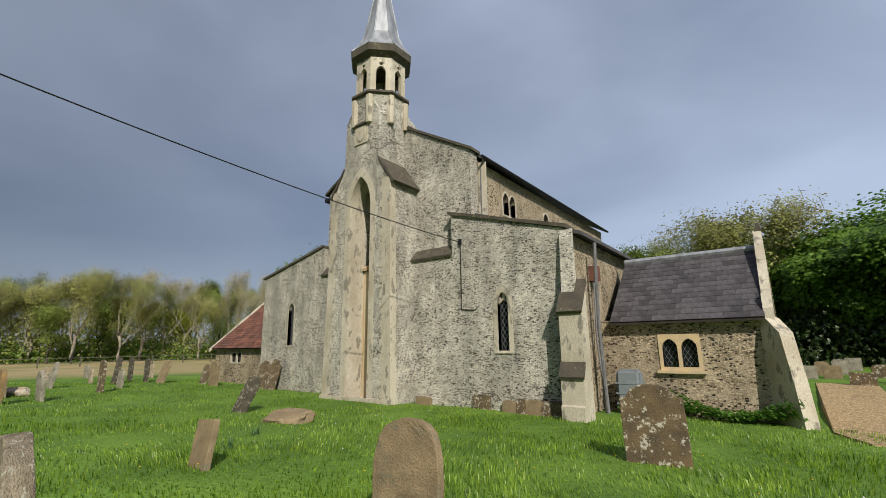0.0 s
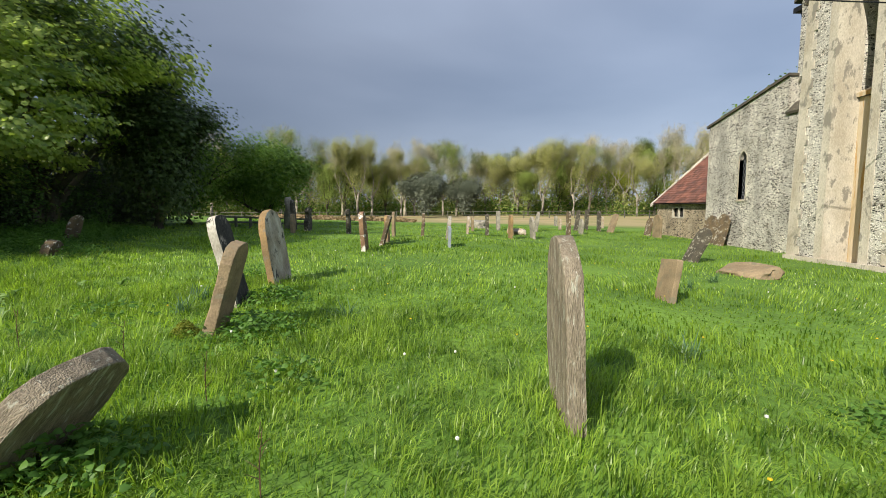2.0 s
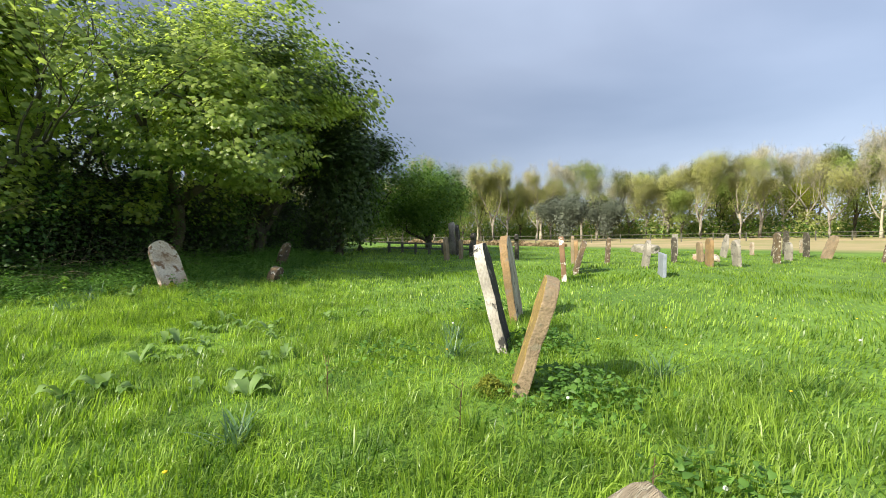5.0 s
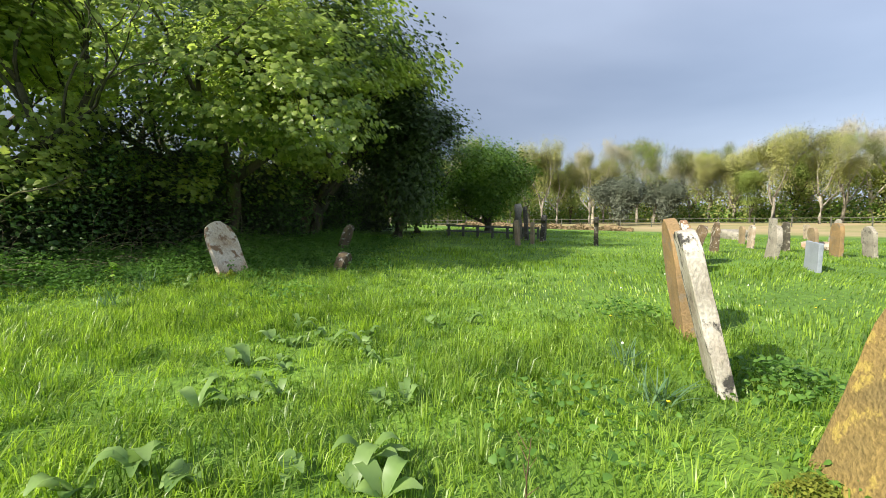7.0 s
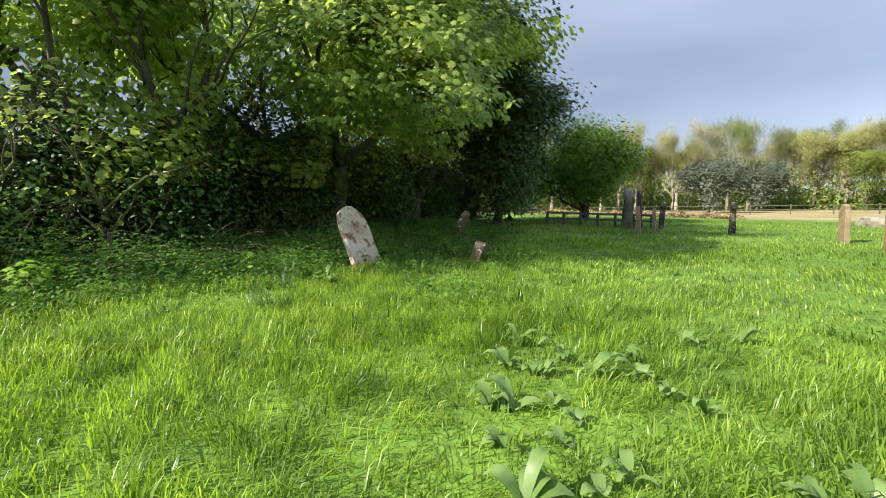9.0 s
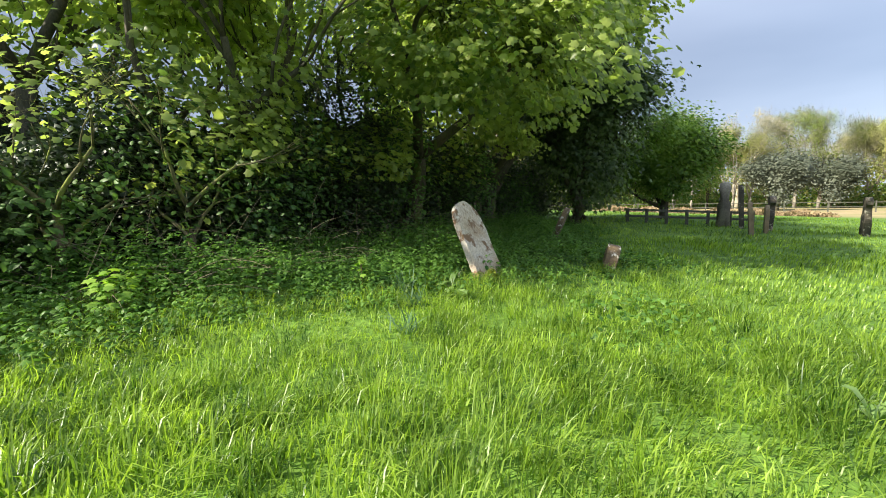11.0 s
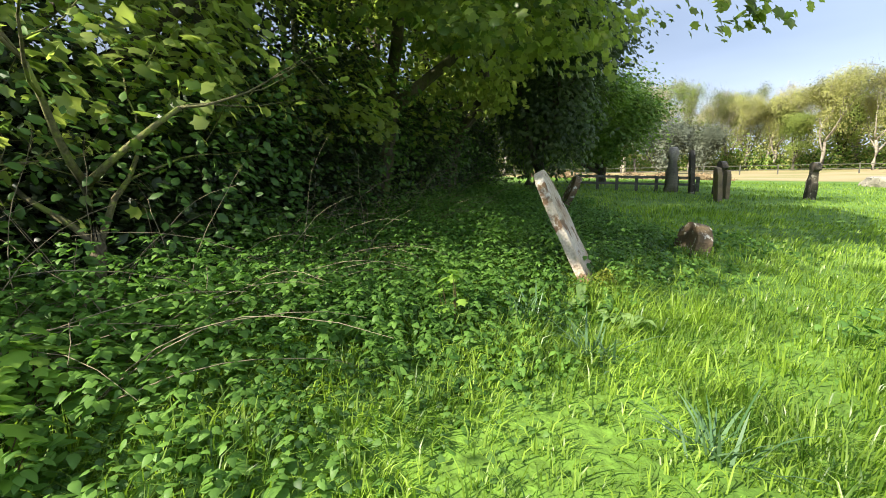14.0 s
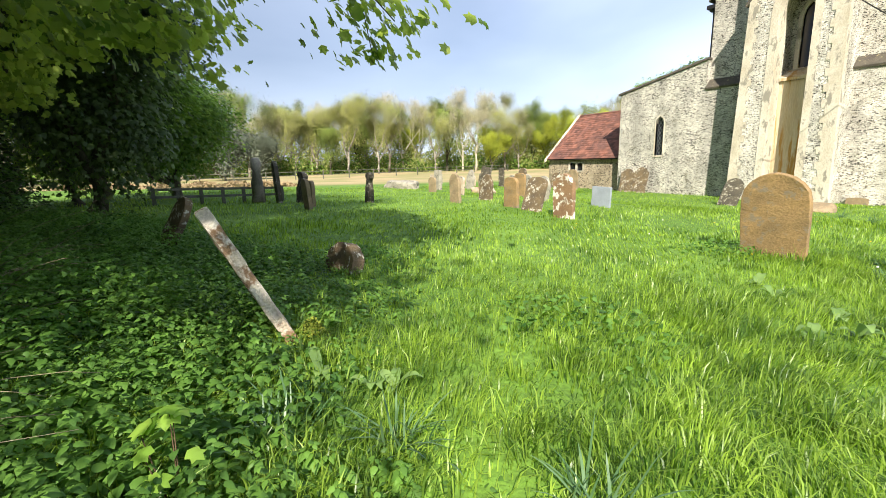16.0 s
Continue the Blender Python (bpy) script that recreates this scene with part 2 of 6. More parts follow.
def box(bm, x0, x1, y0, y1, z0, z1):
    v = [bm.verts.new(p) for p in ((x0, y0, z0), (x1, y0, z0), (x1, y1, z0), (x0, y1, z0), (x0, y0, z1), (x1, y0, z1), (x1, y1, z1), (x0, y1, z1))]
    for f in ((0, 3, 2, 1), (4, 5, 6, 7), (0, 1, 5, 4), (1, 2, 6, 5), (2, 3, 7, 6), (3, 0, 4, 7)):
        bm.faces.new([v[i] for i in f])
    return bm


def slab(bm, points, depth):
    """A flat outline of 3D points, given thickness along the vector depth."""
    a = [bm.verts.new(p) for p in points]
    b = [bm.verts.new(Vector(p) + Vector(depth)) for p in points]
    bm.faces.new(a)
    bm.faces.new(b[::-1])
    for i in range(len(a)):
        j = (i + 1) % len(a)
        bm.faces.new((a[i], a[j], b[j], b[i]))
    return bm


def pierced(outer, holes, place, depth):
    """A wall: an outline with openings that go through it. place maps (u, v) to 3D."""
    bm = bmesh.new()
    edges = []
    for loop in (outer, *holes):
        vs = [bm.verts.new(place(u, v)) for u, v in loop]
        edges += [bm.edges.new((vs[i], vs[(i + 1) % len(vs)])) for i in range(len(vs))]
    got = bmesh.ops.triangle_fill(bm, edges=edges, use_beauty=True, use_dissolve=False)
    faces = [f for f in got["geom"] if isinstance(f, bmesh.types.BMFace)]
    ext = bmesh.ops.extrude_face_region(bm, geom=faces, use_keep_orig=True)
    bmesh.ops.translate(bm, verts=[v for v in ext["geom"] if isinstance(v, bmesh.types.BMVert)], vec=depth)
    return bm


def pointed(x0, x1, z0, zs, zt, n=6):
    """Outline of a pointed-arched opening: jambs to zs, apex at zt."""
    w = x1 - x0
    arc = [math.pi / 3 * i / n for i in range(1, n)]
    lift = lambda a: zs + (zt - zs) * math.sin(a) / math.sin(math.pi / 3)
    right = [(x0 + w * math.cos(a), lift(a)) for a in arc]
    left = [(x1 - w * math.cos(a), lift(a)) for a in arc[::-1]]
    return [(x0, z0), (x1, z0), (x1, zs)] + right + [((x0 + x1) / 2, zt)] + left + [(x0, zs)]


def ring(outer, inner, place, depth):
    """A band between two outlines with the same number of points."""
    bm = bmesh.new()
    n = len(outer)
    rows = []
    for loop in (outer, inner):
        rows.append([bm.verts.new(place(u, v)) for u, v in loop])
        rows.append([bm.verts.new(Vector(place(u, v)) + Vector(depth)) for u, v in loop])
    for i in range(n):
        j = (i + 1) % n
        for a, b in ((0, 2), (2, 3), (3, 1), (1, 0)):
            bm.faces.new((rows[a][i], rows[a][j], rows[b][j], rows[b][i]))
    return bm


def tube(bm, points, radii, sides=6):
    """A tapered round bar along points."""
    rings = []
    for i, p in enumerate(points):
        p = Vector(p)
        d = Vector(points[min(i + 1, len(points) - 1)]) - Vector(points[max(i - 1, 0)])
        q = d.to_track_quat("Z", "Y")
        rings.append([bm.verts.new(p + q @ Vector((math.cos(a) * radii[i], math.sin(a) * radii[i], 0))) for a in [2 * math.pi * k / sides for k in range(sides)]])
    for a, b in zip(rings, rings[1:]):
        for k in range(sides):
            bm.faces.new((a[k], a[(k + 1) % sides], b[(k + 1) % sides], b[k]))
    bm.faces.new(rings[0][::-1])
    bm.faces.new(rings[-1])
    return bm


def fast_mesh(name, verts, tris, mat):
    me = bpy.data.meshes.new(name)
    me.vertices.add(len(verts))
    me.vertices.foreach_set("co", np.ascontiguousarray(verts, dtype=np.float32).ravel())
    me.loops.add(len(tris) * 3)
    me.loops.foreach_set("vertex_index", np.ascontiguousarray(tris, dtype=np.int32).ravel())
    me.polygons.add(len(tris))
    me.polygons.foreach_set("loop_start", np.arange(0, len(tris) * 3, 3, dtype=np.int32))
    me.polygons.foreach_set("loop_total", np.full(len(tris), 3, dtype=np.int32))
    me.materials.append(mat)
    me.update(calc_edges=True)
    return me


OVAL = [(0, -0.5), (0.28, -0.15), (0.24, 0.2), (0, 0.55), (-0.24, 0.2), (-0.28, -0.15)]
PALM = [(0, -0.44), (0.22, -0.34), (0.46, -0.2), (0.34, 0.02), (0.5, 0.26), (0.22, 0.27), (0.0, 0.56), (-0.22, 0.27), (-0.5, 0.26), (-0.34, 0.02), (-0.46, -0.2), (-0.22, -0.34)]
HEART = [(0, -0.4), (0.3, -0.42), (0.42, -0.1), (0.25, 0.25), (0, 0.6), (-0.25, 0.25), (-0.42, -0.1), (-0.3, -0.42)]
CLUMP = [(0.5, 0.0), (0.18, 0.22), (0.1, 0.55), (-0.14, 0.2), (-0.5, 0.3), (-0.24, -0.05), (-0.4, -0.45), (0.02, -0.22), (0.34, -0.46)]

TWIG = [(0.5, 0.0), (0.0, 0.014), (-0.5, 0.006), (0.0, -0.014)]
NETTLE = [(0, -0.45), (0.26, -0.36), (0.36, -0.12), (0.27, 0.12), (0.20, 0.30), (0, 0.62), (-0.20, 0.30), (-0.27, 0.12), (-0.36, -0.12), (-0.26, -0.36)]
TUFT = [(0.55, 0.05), (0.05, 0.42), (-0.5, 0.12), (-0.1, -0.5)]


def leaves(name, centres, up, sizes, shape, mat, droop=0.15, seed=1, out=None):
    """One mesh of many separate leaves at centres, each facing roughly along its vector of up."""
    g = np.random.default_rng(seed)
    n, k = len(centres), len(shape)
    nrm = up / np.maximum(np.linalg.norm(up, axis=1, keepdims=True), 1e-6)
    ref = g.normal(size=(n, 3))
    a = np.cross(nrm, ref)
    a /= np.maximum(np.linalg.norm(a, axis=1, keepdims=True), 1e-6)
    b = np.cross(nrm, a)
    if out is not None:
        b = out - (out * nrm).sum(axis=1, keepdims=True) * nrm
        b /= np.maximum(np.linalg.norm(b, axis=1, keepdims=True), 1e-6)
        a = np.cross(b, nrm)
    pts = np.array(shape + [(0.0, 0.0)])
    bend = -droop * (pts ** 2).sum(axis=1)
    bend[-1] = 0.06
    s = sizes[:, None, None]
    v = centres[:, None, :] + s * (pts[None, :, :1] * a[:, None, :] + pts[None, :, 1:] * b[:, None, :] + bend[None, :, None] * nrm[:, None, :])
    if k == 4:
        quad = np.array([(0, 1, 2), (0, 2, 3)])[None] + (np.arange(n) * 4)[:, None, None]
        return fast_mesh(name, v[:, :4].reshape(-1, 3), quad.reshape(-1, 3), mat)
    base = (np.arange(n) * (k + 1))[:, None, None]
    fan = np.array([(i, (i + 1) % k, k) for i in range(k)])[None]
    return fast_mesh(name, v.reshape(-1, 3), (base + fan).reshape(-1, 3), mat)

# ---------------- materials ----------------
FLINT = flint_material("flint_rubble", (0.77, 0.73, 0.645), (0.84, 0.80, 0.71), 12.5, 2.1)
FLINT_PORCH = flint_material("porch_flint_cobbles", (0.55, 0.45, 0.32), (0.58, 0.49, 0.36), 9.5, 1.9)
STONE = material("pale_limestone", (0.58, 0.53, 0.44), 0.88, 1.3, 26, 0.2, (0.40, 0.35, 0.27), 0.4, spots=(0.24, 0.22, 0.18), spot_scale=2.6, spot_cut=0.545, stretch=(1, 1, 0.55))
RENDER = material("stained_lime_render", (0.60, 0.54, 0.43), 0.9, 1.1, 25, 0.15, (0.46, 0.36, 0.22), 0.25, spots=(0.40, 0.23, 0.07), spot_scale=1.6, spot_cut=0.50, stretch=(1.6, 1, 0.18))
STONE_WARM = material("honey_limestone", (0.62, 0.47, 0.27), 0.85, 3, 40, 0.15, (0.50, 0.40, 0.27), 0.2)
COPING = material("dark_coping_stone", (0.10, 0.088, 0.066), 0.9, 2.5, 30, 0.3, (0.07, 0.06, 0.05), 0.4, spots=(0.25, 0.22, 0.12), spot_cut=0.6)
LEAD = material("weathered_lead", (0.40, 0.42, 0.46), 0.55, 1.6, 20, 0.14, (0.22, 0.23, 0.26), 0.1, metal=0.35, stretch=(2, 2, 0.4))
SLATE = material("purple_grey_slate", (0.095, 0.088, 0.094), 0.6, 5, 50, 0.3, (0.05, 0.045, 0.05), 0.35, per_object=True, spots=(0.24, 0.23, 0.21), spot_scale=2.2, spot_cut=0.64)
SLATE_FAR = material("dark_slate", (0.10, 0.095, 0.10), 0.7, 2, 30, 0.25)
TILE = material("red_clay_tile", (0.20, 0.085, 0.058), 0.85, 1.3, 24, 0.25, (0.11, 0.055, 0.045), 0.3, island=True)
DARK_WOOD = material("dark_timber", (0.05, 0.04, 0.035), 0.8, 4, 40, 0.3)
IRON = material("grey_painted_iron", (0.20, 0.20, 0.21), 0.6, 5, 50, 0.2, metal=0.2)
BLACK = material("black_rubber", (0.015, 0.015, 0.017), 0.6, 4, 40, 0.2)
LEADING = material("lead_cames", (0.30, 0.31, 0.33), 0.5, 6, 60, 0.1, metal=0.5)
GALV = material("grey_plastic_tank", (0.22, 0.25, 0.28), 0.5, 3, 30, 0.12)
BARK = material("mossy_bark", (0.10, 0.085, 0.06), 0.95, 3, 30, 0.35, (0.05, 0.05, 0.03), 0.7, spots=(0.10, 0.13, 0.03), spot_scale=2.5, spot_cut=0.56, stretch=(1, 1, 0.35))
TWIGBARK = material("grey_brown_twig_bark", (0.46, 0.42, 0.31), 0.95, 2, 20, 0.25, (0.32, 0.29, 0.20), 0.3)
BARK_PALE = material("pale_grey_bark", (0.33, 0.30, 0.23), 0.95, 2, 20, 0.3, (0.16, 0.14, 0.11), 0.4)
FENCE_WOOD = material("grey_weathered_timber", (0.13, 0.12, 0.10), 0.9, 4, 50, 0.3, (0.07, 0.08, 0.05), 0.4)
GLASS = bpy.data.materials.new("dark_leaded_glass")
GLASS.use_nodes = True
GLASS.node_tree.nodes["Principled BSDF"].inputs["Base Color"].default_value = (0.012, 0.014, 0.018, 1)
GLASS.node_tree.nodes["Principled BSDF"].inputs["Roughness"].default_value = 0.12
GLASS.node_tree.nodes["Principled BSDF"].inputs["Specular IOR Level"].default_value = 0.5


def ground_material():
    m = material("meadow_grass", (0.135, 0.24, 0.030), 0.9, 0.45, 14, 0.35, (0.075, 0.15, 0.018), 0.8)
    n, l = m.node_tree.nodes, m.node_tree.links
    b = n["Principled BSDF"]
    old = b.inputs["Base Color"].links[0].from_socket
    co = n.new("ShaderNodeTexCoord")
    sp = n.new("ShaderNodeSeparateXYZ")
    l.new(co.outputs["Object"], sp.inputs["Vector"])
    wob = n.new("ShaderNodeTexNoise")
    wob.inputs["Scale"].default_value = 0.12
    l.new(co.outputs["Object"], wob.inputs["Vector"])
    ad = n.new("ShaderNodeMath")
    ad.operation = "MULTIPLY_ADD"
    ad.inputs[1].default_value = 9.0
    l.new(wob.outputs["Fac"], ad.inputs[0])
    l.new(sp.outputs["X"], ad.inputs[2])
    # the mown hay field beyond the churchyard is pale straw
    mr = n.new("ShaderNodeMapRange")
    mr.inputs["From Min"].default_value, mr.inputs["From Max"].default_value = -36.0, -42.0
    l.new(ad.outputs["Value"], mr.inputs["Value"])
    straw = n.new("ShaderNodeValToRGB")
    straw.color_ramp.elements[0].position, straw.color_ramp.elements[1].position = 0.42, 0.62
    straw.color_ramp.elements[0].color, straw.color_ramp.elements[1].color = (0.26, 0.24, 0.10, 1), (0.38, 0.29, 0.16, 1)
    l.new(wob.outputs["Fac"], straw.inputs["Fac"])
    mx = n.new("ShaderNodeMix")
    mx.data_type = "RGBA"
    l.new(mr.outputs["Result"], mx.inputs["Factor"])
    l.new(old, mx.inputs["A"])
    l.new(straw.outputs["Color"], mx.inputs["B"])
    l.new(mx.outputs["Result"], b.inputs["Base Color"])
    return m


# ---------------- ground ----------------
def build_ground():
    xs = np.concatenate([[-900, -400, -200, -120], np.arange(-90, 40.1, 1.3), [60, 100, 200, 400, 900]])
    ys = np.concatenate([[-900, -400, -200, -100, -60], np.arange(-40, 45.1, 1.3), [60, 90, 150, 300, 900]])
    gx, gy = np.meshgrid(xs, ys, indexing="ij")
    gz = ground_z(gx, gy)
    near = (np.abs(gx + 10) < 30) & (np.abs(gy) < 30)
    gz = gz + near * 0.035 * np.sin(gx * 1.1 + 0.6 * gy) * np.sin(gy * 0.9 - 0.4 * gx)
    nx, ny = gx.shape
    idx = np.arange(nx * ny).reshape(nx, ny)
    a, b, c, d = idx[:-1, :-1].ravel(), idx[1:, :-1].ravel(), idx[1:, 1:].ravel(), idx[:-1, 1:].ravel()
    tris = np.concatenate([np.stack([a, b, c], 1), np.stack([a, c, d], 1)])
    me = fast_mesh("ground", np.stack([gx, gy, gz], -1).reshape(-1, 3), tris, ground_material())
    ob = new("ground", me)
    me.shade_smooth()
    tagged(ob, "bright green churchyard meadow running into a pale hay field", "ground", kind="structure")
    return ob


build_ground()

# ---------------- church ----------------
church = thing("church", (-15, 15, -0.85), "medieval flint church with a lead-spired bell turret", "church")
XZ = lambda y: (lambda u, v: (u, y, v))
YZ = lambda x: (lambda u, v: (x, u, v))
LOW = -1.6


def lattice(bm, x0, x1, z0, z1, y, step, bar=0.012, inside=None):
    """Diamond lead cames across an opening in the plane y."""
    w = x1 - x0
    zc = z0 - w * 1.6
    while zc < z1 + w * 1.6:
        for s in (1, -1):
            xa, za, xb, zb = x0, zc, x1, zc + s * w * 1.6
            n = 14
            for i in range(n):
                u0, u1 = i / n, (i + 1) / n
                p, q = (xa + (xb - xa) * u0, za + (zb - za) * u0), (xa + (xb - xa) * u1, za + (zb - za) * u1)
                if inside(*p) and inside(*q):
                    slab(bm, [(p[0], y, p[1] - bar), (q[0], y, q[1] - bar), (q[0], y, q[1] + bar), (p[0], y, p[1] + bar)], (0, -0.012, 0))
        zc += step
    return bm


def in_arch(x0, x1, z0, zs, zt):
    c, w = (x0 + x1) / 2, (x1 - x0) / 2
    return lambda x, z: abs(x - c) <= w and z0 <= z <= zs + (zt - zs) * max(0.0, 1 - abs(x - c) / w) ** 0.6


def west_window(parent, x0, x1, z0, zs, zt, y, surround, cusped=False, label=""):
    """A lancet in a wall whose outer face is y: stone surround, sill, glass and lead lattice."""
    w = part("window", ring(pointed(x0 - surround, x1 + surround, z0 - 0.10, zs, zt + surround * 1.2), pointed(x0, x1, z0, zs, zt), XZ(y - 0.012), (0, 0.30, 0)), STONE, parent, label or "tall narrow leaded lancet window", at_world=True)
    part("pane", slab(bmesh.new(), [(u, y + 0.20, v) for u, v in pointed(x0, x1, z0, zs, zt)], (0, 0.02, 0)), GLASS, w, at_world=True)
    bm = lattice(bmesh.new(), x0, x1, z0, zt, y + 0.198, (x1 - x0) * 0.62, 0.014, in_arch(x0, x1, z0, zs, zt))
    part("leading", bm, LEADING, w, at_world=True)
    part("sill", slab(bmesh.new(), [(x0 - 0.12, y - 0.05, z0 - 0.10), (x1 + 0.12, y - 0.05, z0 - 0.10), (x1 + 0.12, y - 0.05, z0 - 0.03), (x0 - 0.12, y - 0.05, z0 - 0.03)], (0, 0.25, 0)), STONE, w, at_world=True)
    if cusped:
        bm = bmesh.new()
        c = (x0 + x1) / 2
        for s in (-1, 1):
            slab(bm, [(c + s * (x1 - x0) / 2, y + 0.10, zs - 0.05), (c + s * 0.05, y + 0.10, zs + 0.10), (c + s * 0.09, y + 0.10, zs + 0.16), (c + s * (x1 - x0) / 2 * 0.8, y + 0.10, zs + 0.25)], (0, 0.08, 0))
        slab(bm, [(c - 0.06, y + 0.1, zt - 0.02), (c + 0.06, y + 0.1, zt - 0.02), (c + 0.05, y + 0.1, zs + 0.12), (c - 0.05, y + 0.1, zs + 0.12)], (0, 0.08, 0))
        part("tracery", bm, STONE, w, at_world=True)
    return w


# west ends of the aisles
SW = (-8.68, -8.23, 1.27, 3.05, 3.48)
NW = (-22.28, -21.78, 1.60, 3.55, 3.97)
part("aisle_west_wall", pierced([(-10.8, LOW), (-5.9, LOW), (-5.9, 5.58), (-10.8, 7.0)], [pointed(*SW)], XZ(14.95), (0, 0.6, 0)), FLINT, church, "grey flint rubble end wall", at_world=True)
part("aisle_west_wall", pierced([(-24.85, LOW), (-19.45, LOW), (-19.45, 6.78), (-24.85, 5.56)], [pointed(*NW)], XZ(14.95), (0, 0.6, 0)), FLINT, church, "grey flint rubble end wall", at_world=True)
west_window(church, *SW, 14.95, 0.20, True)
west_window(church, *NW, 14.95, 0.09, False)
part("coping", slab(bmesh.new(), [(-10.95, 14.86, 7.03), (-5.72, 14.86, 5.56), (-5.72, 14.86, 5.70), (-10.95, 14.86, 7.16)], (0, 0.75, 0)), COPING, church, "thin dark coping", at_world=True)
part("coping", slab(bmesh.new(), [(-25.0, 14.86, 5.54), (-19.40, 14.86, 6.80), (-19.40, 14.86, 6.92), (-25.0, 14.86, 5.66)], (0, 0.75, 0)), COPING, church, "thin dark coping", at_world=True)
# nave west wall, thickened below
part("nave_west_wall", pierced([(-19.5, LOW), (-10.0, LOW), (-10.0, 9.95), (-14.85, 12.75), (-19.5, 9.95)], [pointed(-15.4, -14.6, 5.6, 7.9, 8.7)], XZ(15.32), (0, 0.6, 0)), FLINT, church, "grey flint rubble gable wall", at_world=True)
for x0, x1 in ((-13.15, -10.8), (-19.45, -17.0)):
    part("thickened_wall", box(bmesh.new(), x0, x1, 14.953, 15.319, LOW, 5.2), FLINT, church, at_world=True)
    part("weathering", slab(bmesh.new(), [(x0, 14.88, 5.17), (x0, 15.32, 5.66), (x0, 15.32, 5.75), (x0, 14.84, 5.27)], (x1 - x0 - 0.004, 0, 0)), COPING, church, "sloping dark stone weathering", at_world=True)
for s in (-1, 1):
    part("coping", slab(bmesh.new(), [(-14.85, 15.22, 12.78), (-14.85 + s * 4.98, 15.22, 9.90), (-14.85 + s * 4.98, 15.22, 10.03), (-14.85, 15.22, 12.91)], (0, 0.75, 0)), COPING, church, "thin dark coping", at_world=True)
# nave clerestory
CL = [pointed(18.12, 18.68, 7.62, 8.35, 8.75), pointed(18.80, 19.36, 7.62, 8.35, 8.75), pointed(22.7, 23.4, 8.0, 8.35, 8.75), pointed(27.0, 27.6, 7.6, 8.35, 8.75)]
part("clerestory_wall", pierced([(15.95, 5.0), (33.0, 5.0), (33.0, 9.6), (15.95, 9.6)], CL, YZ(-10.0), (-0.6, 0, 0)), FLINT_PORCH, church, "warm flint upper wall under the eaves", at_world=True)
part("clerestory_wall", box(bmesh.new(), -19.48, -18.9, 15.95, 33, 5.0, 9.6), FLINT, church, at_world=True)
part("quoin", box(bmesh.new(), -9.985, -9.6, 15.95, 16.02, 6.9, 9.5), STONE, church, at_world=True)
for o in CL[:3]:
    u0, u1 = min(p[0] for p in o), max(p[0] for p in o)
    v0, v1 = min(p[1] for p in o), max(p[1] for p in o)
    w = part("window", ring(pointed(u0 - 0.08, u1 + 0.08, v0 - 0.08, v0 + (v1 - v0) * 0.64, v1 + 0.1), o, YZ(-9.97), (-0.25, 0, 0)), STONE, church, "small stone clerestory light", at_world=True)
    part("pane", slab(bmesh.new(), [(-10.22, u, v) for u, v in o], (-0.02, 0, 0)), GLASS, w, at_world=True)
bm = bmesh.new()
for s in (-1, 1):
    slab(bm, [(-14.85, 15.95, 12.62), (-14.85 + s * 5.25, 15.95, 9.58), (-14.85 + s * 5.25, 15.95, 9.74), (-14.85, 15.95, 12.78)], (0, 17.3, 0))
part("nave_roof", bm, SLATE_FAR, church, "dark low-pitched slate roof", at_world=True)
part("gutter", tube(bmesh.new(), [(-9.55, 15.6, 9.62), (-9.55, 33.2, 9.62)], [0.07, 0.07], 8), BLACK, church, at_world=True)
part("downpipe", tube(bmesh.new(), [(-9.62, 15.85, 9.58), (-9.85, 15.98, 9.3), (-9.87, 15.98, 7.0)], [0.05, 0.05, 0.05], 8), IRON, church, "grey downpipe", at_world=True)
part("downpipe", tube(bmesh.new(), [(-19.75, 15.5, 9.75), (-19.62, 15.5, 9.2), (-19.62, 15.5, 6.9)], [0.05, 0.05, 0.05], 8), BLACK, church, at_world=True)
part("gutter", box(bmesh.new(), -19.95, -19.5, 15.3, 33, 9.55, 9.75), BLACK, church, at_world=True)
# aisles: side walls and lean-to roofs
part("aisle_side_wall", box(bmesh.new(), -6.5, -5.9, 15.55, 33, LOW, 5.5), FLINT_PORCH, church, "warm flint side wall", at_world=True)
part("aisle_side_wall", box(bmesh.new(), -24.85, -24.25, 15.55, 33, LOW, 5.5), FLINT, church, at_world=True)
part("aisle_roof", slab(bmesh.new(), [(-5.45, 15.6, 5.40), (-10.0, 15.6, 6.95), (-10.0, 15.6, 7.08), (-5.45, 15.6, 5.54)], (0, 17.4, 0)), SLATE_FAR, church, "dark lean-to roof", at_world=True)
part("aisle_roof", slab(bmesh.new(), [(-25.2, 15.6, 5.40), (-19.5, 15.6, 6.75), (-19.5, 15.6, 6.88), (-25.2, 15.6, 5.54)], (0, 17.4, 0)), SLATE_FAR, church, "dark lean-to roof", at_world=True)
part("east_wall", box(bmesh.new(), -24.85, -5.9, 33.0, 33.5, LOW, 5.4), FLINT, church, at_world=True)
part("downpipe", tube(bmesh.new(), [(-5.4, 16.9, 5.3), (-5.42, 16.9, 5.0), (-5.5, 16.9, 2.0), (-5.42, 16.9, -1.0)], [0.07] * 4, 10), IRON, church, "tall grey downpipe", at_world=True)
part("hopper", box(bmesh.new(), -5.9, -5.55, 17.4, 17.75, 3.9, 4.5), TILE, church, "rust-red rainwater hopper", at_world=True)
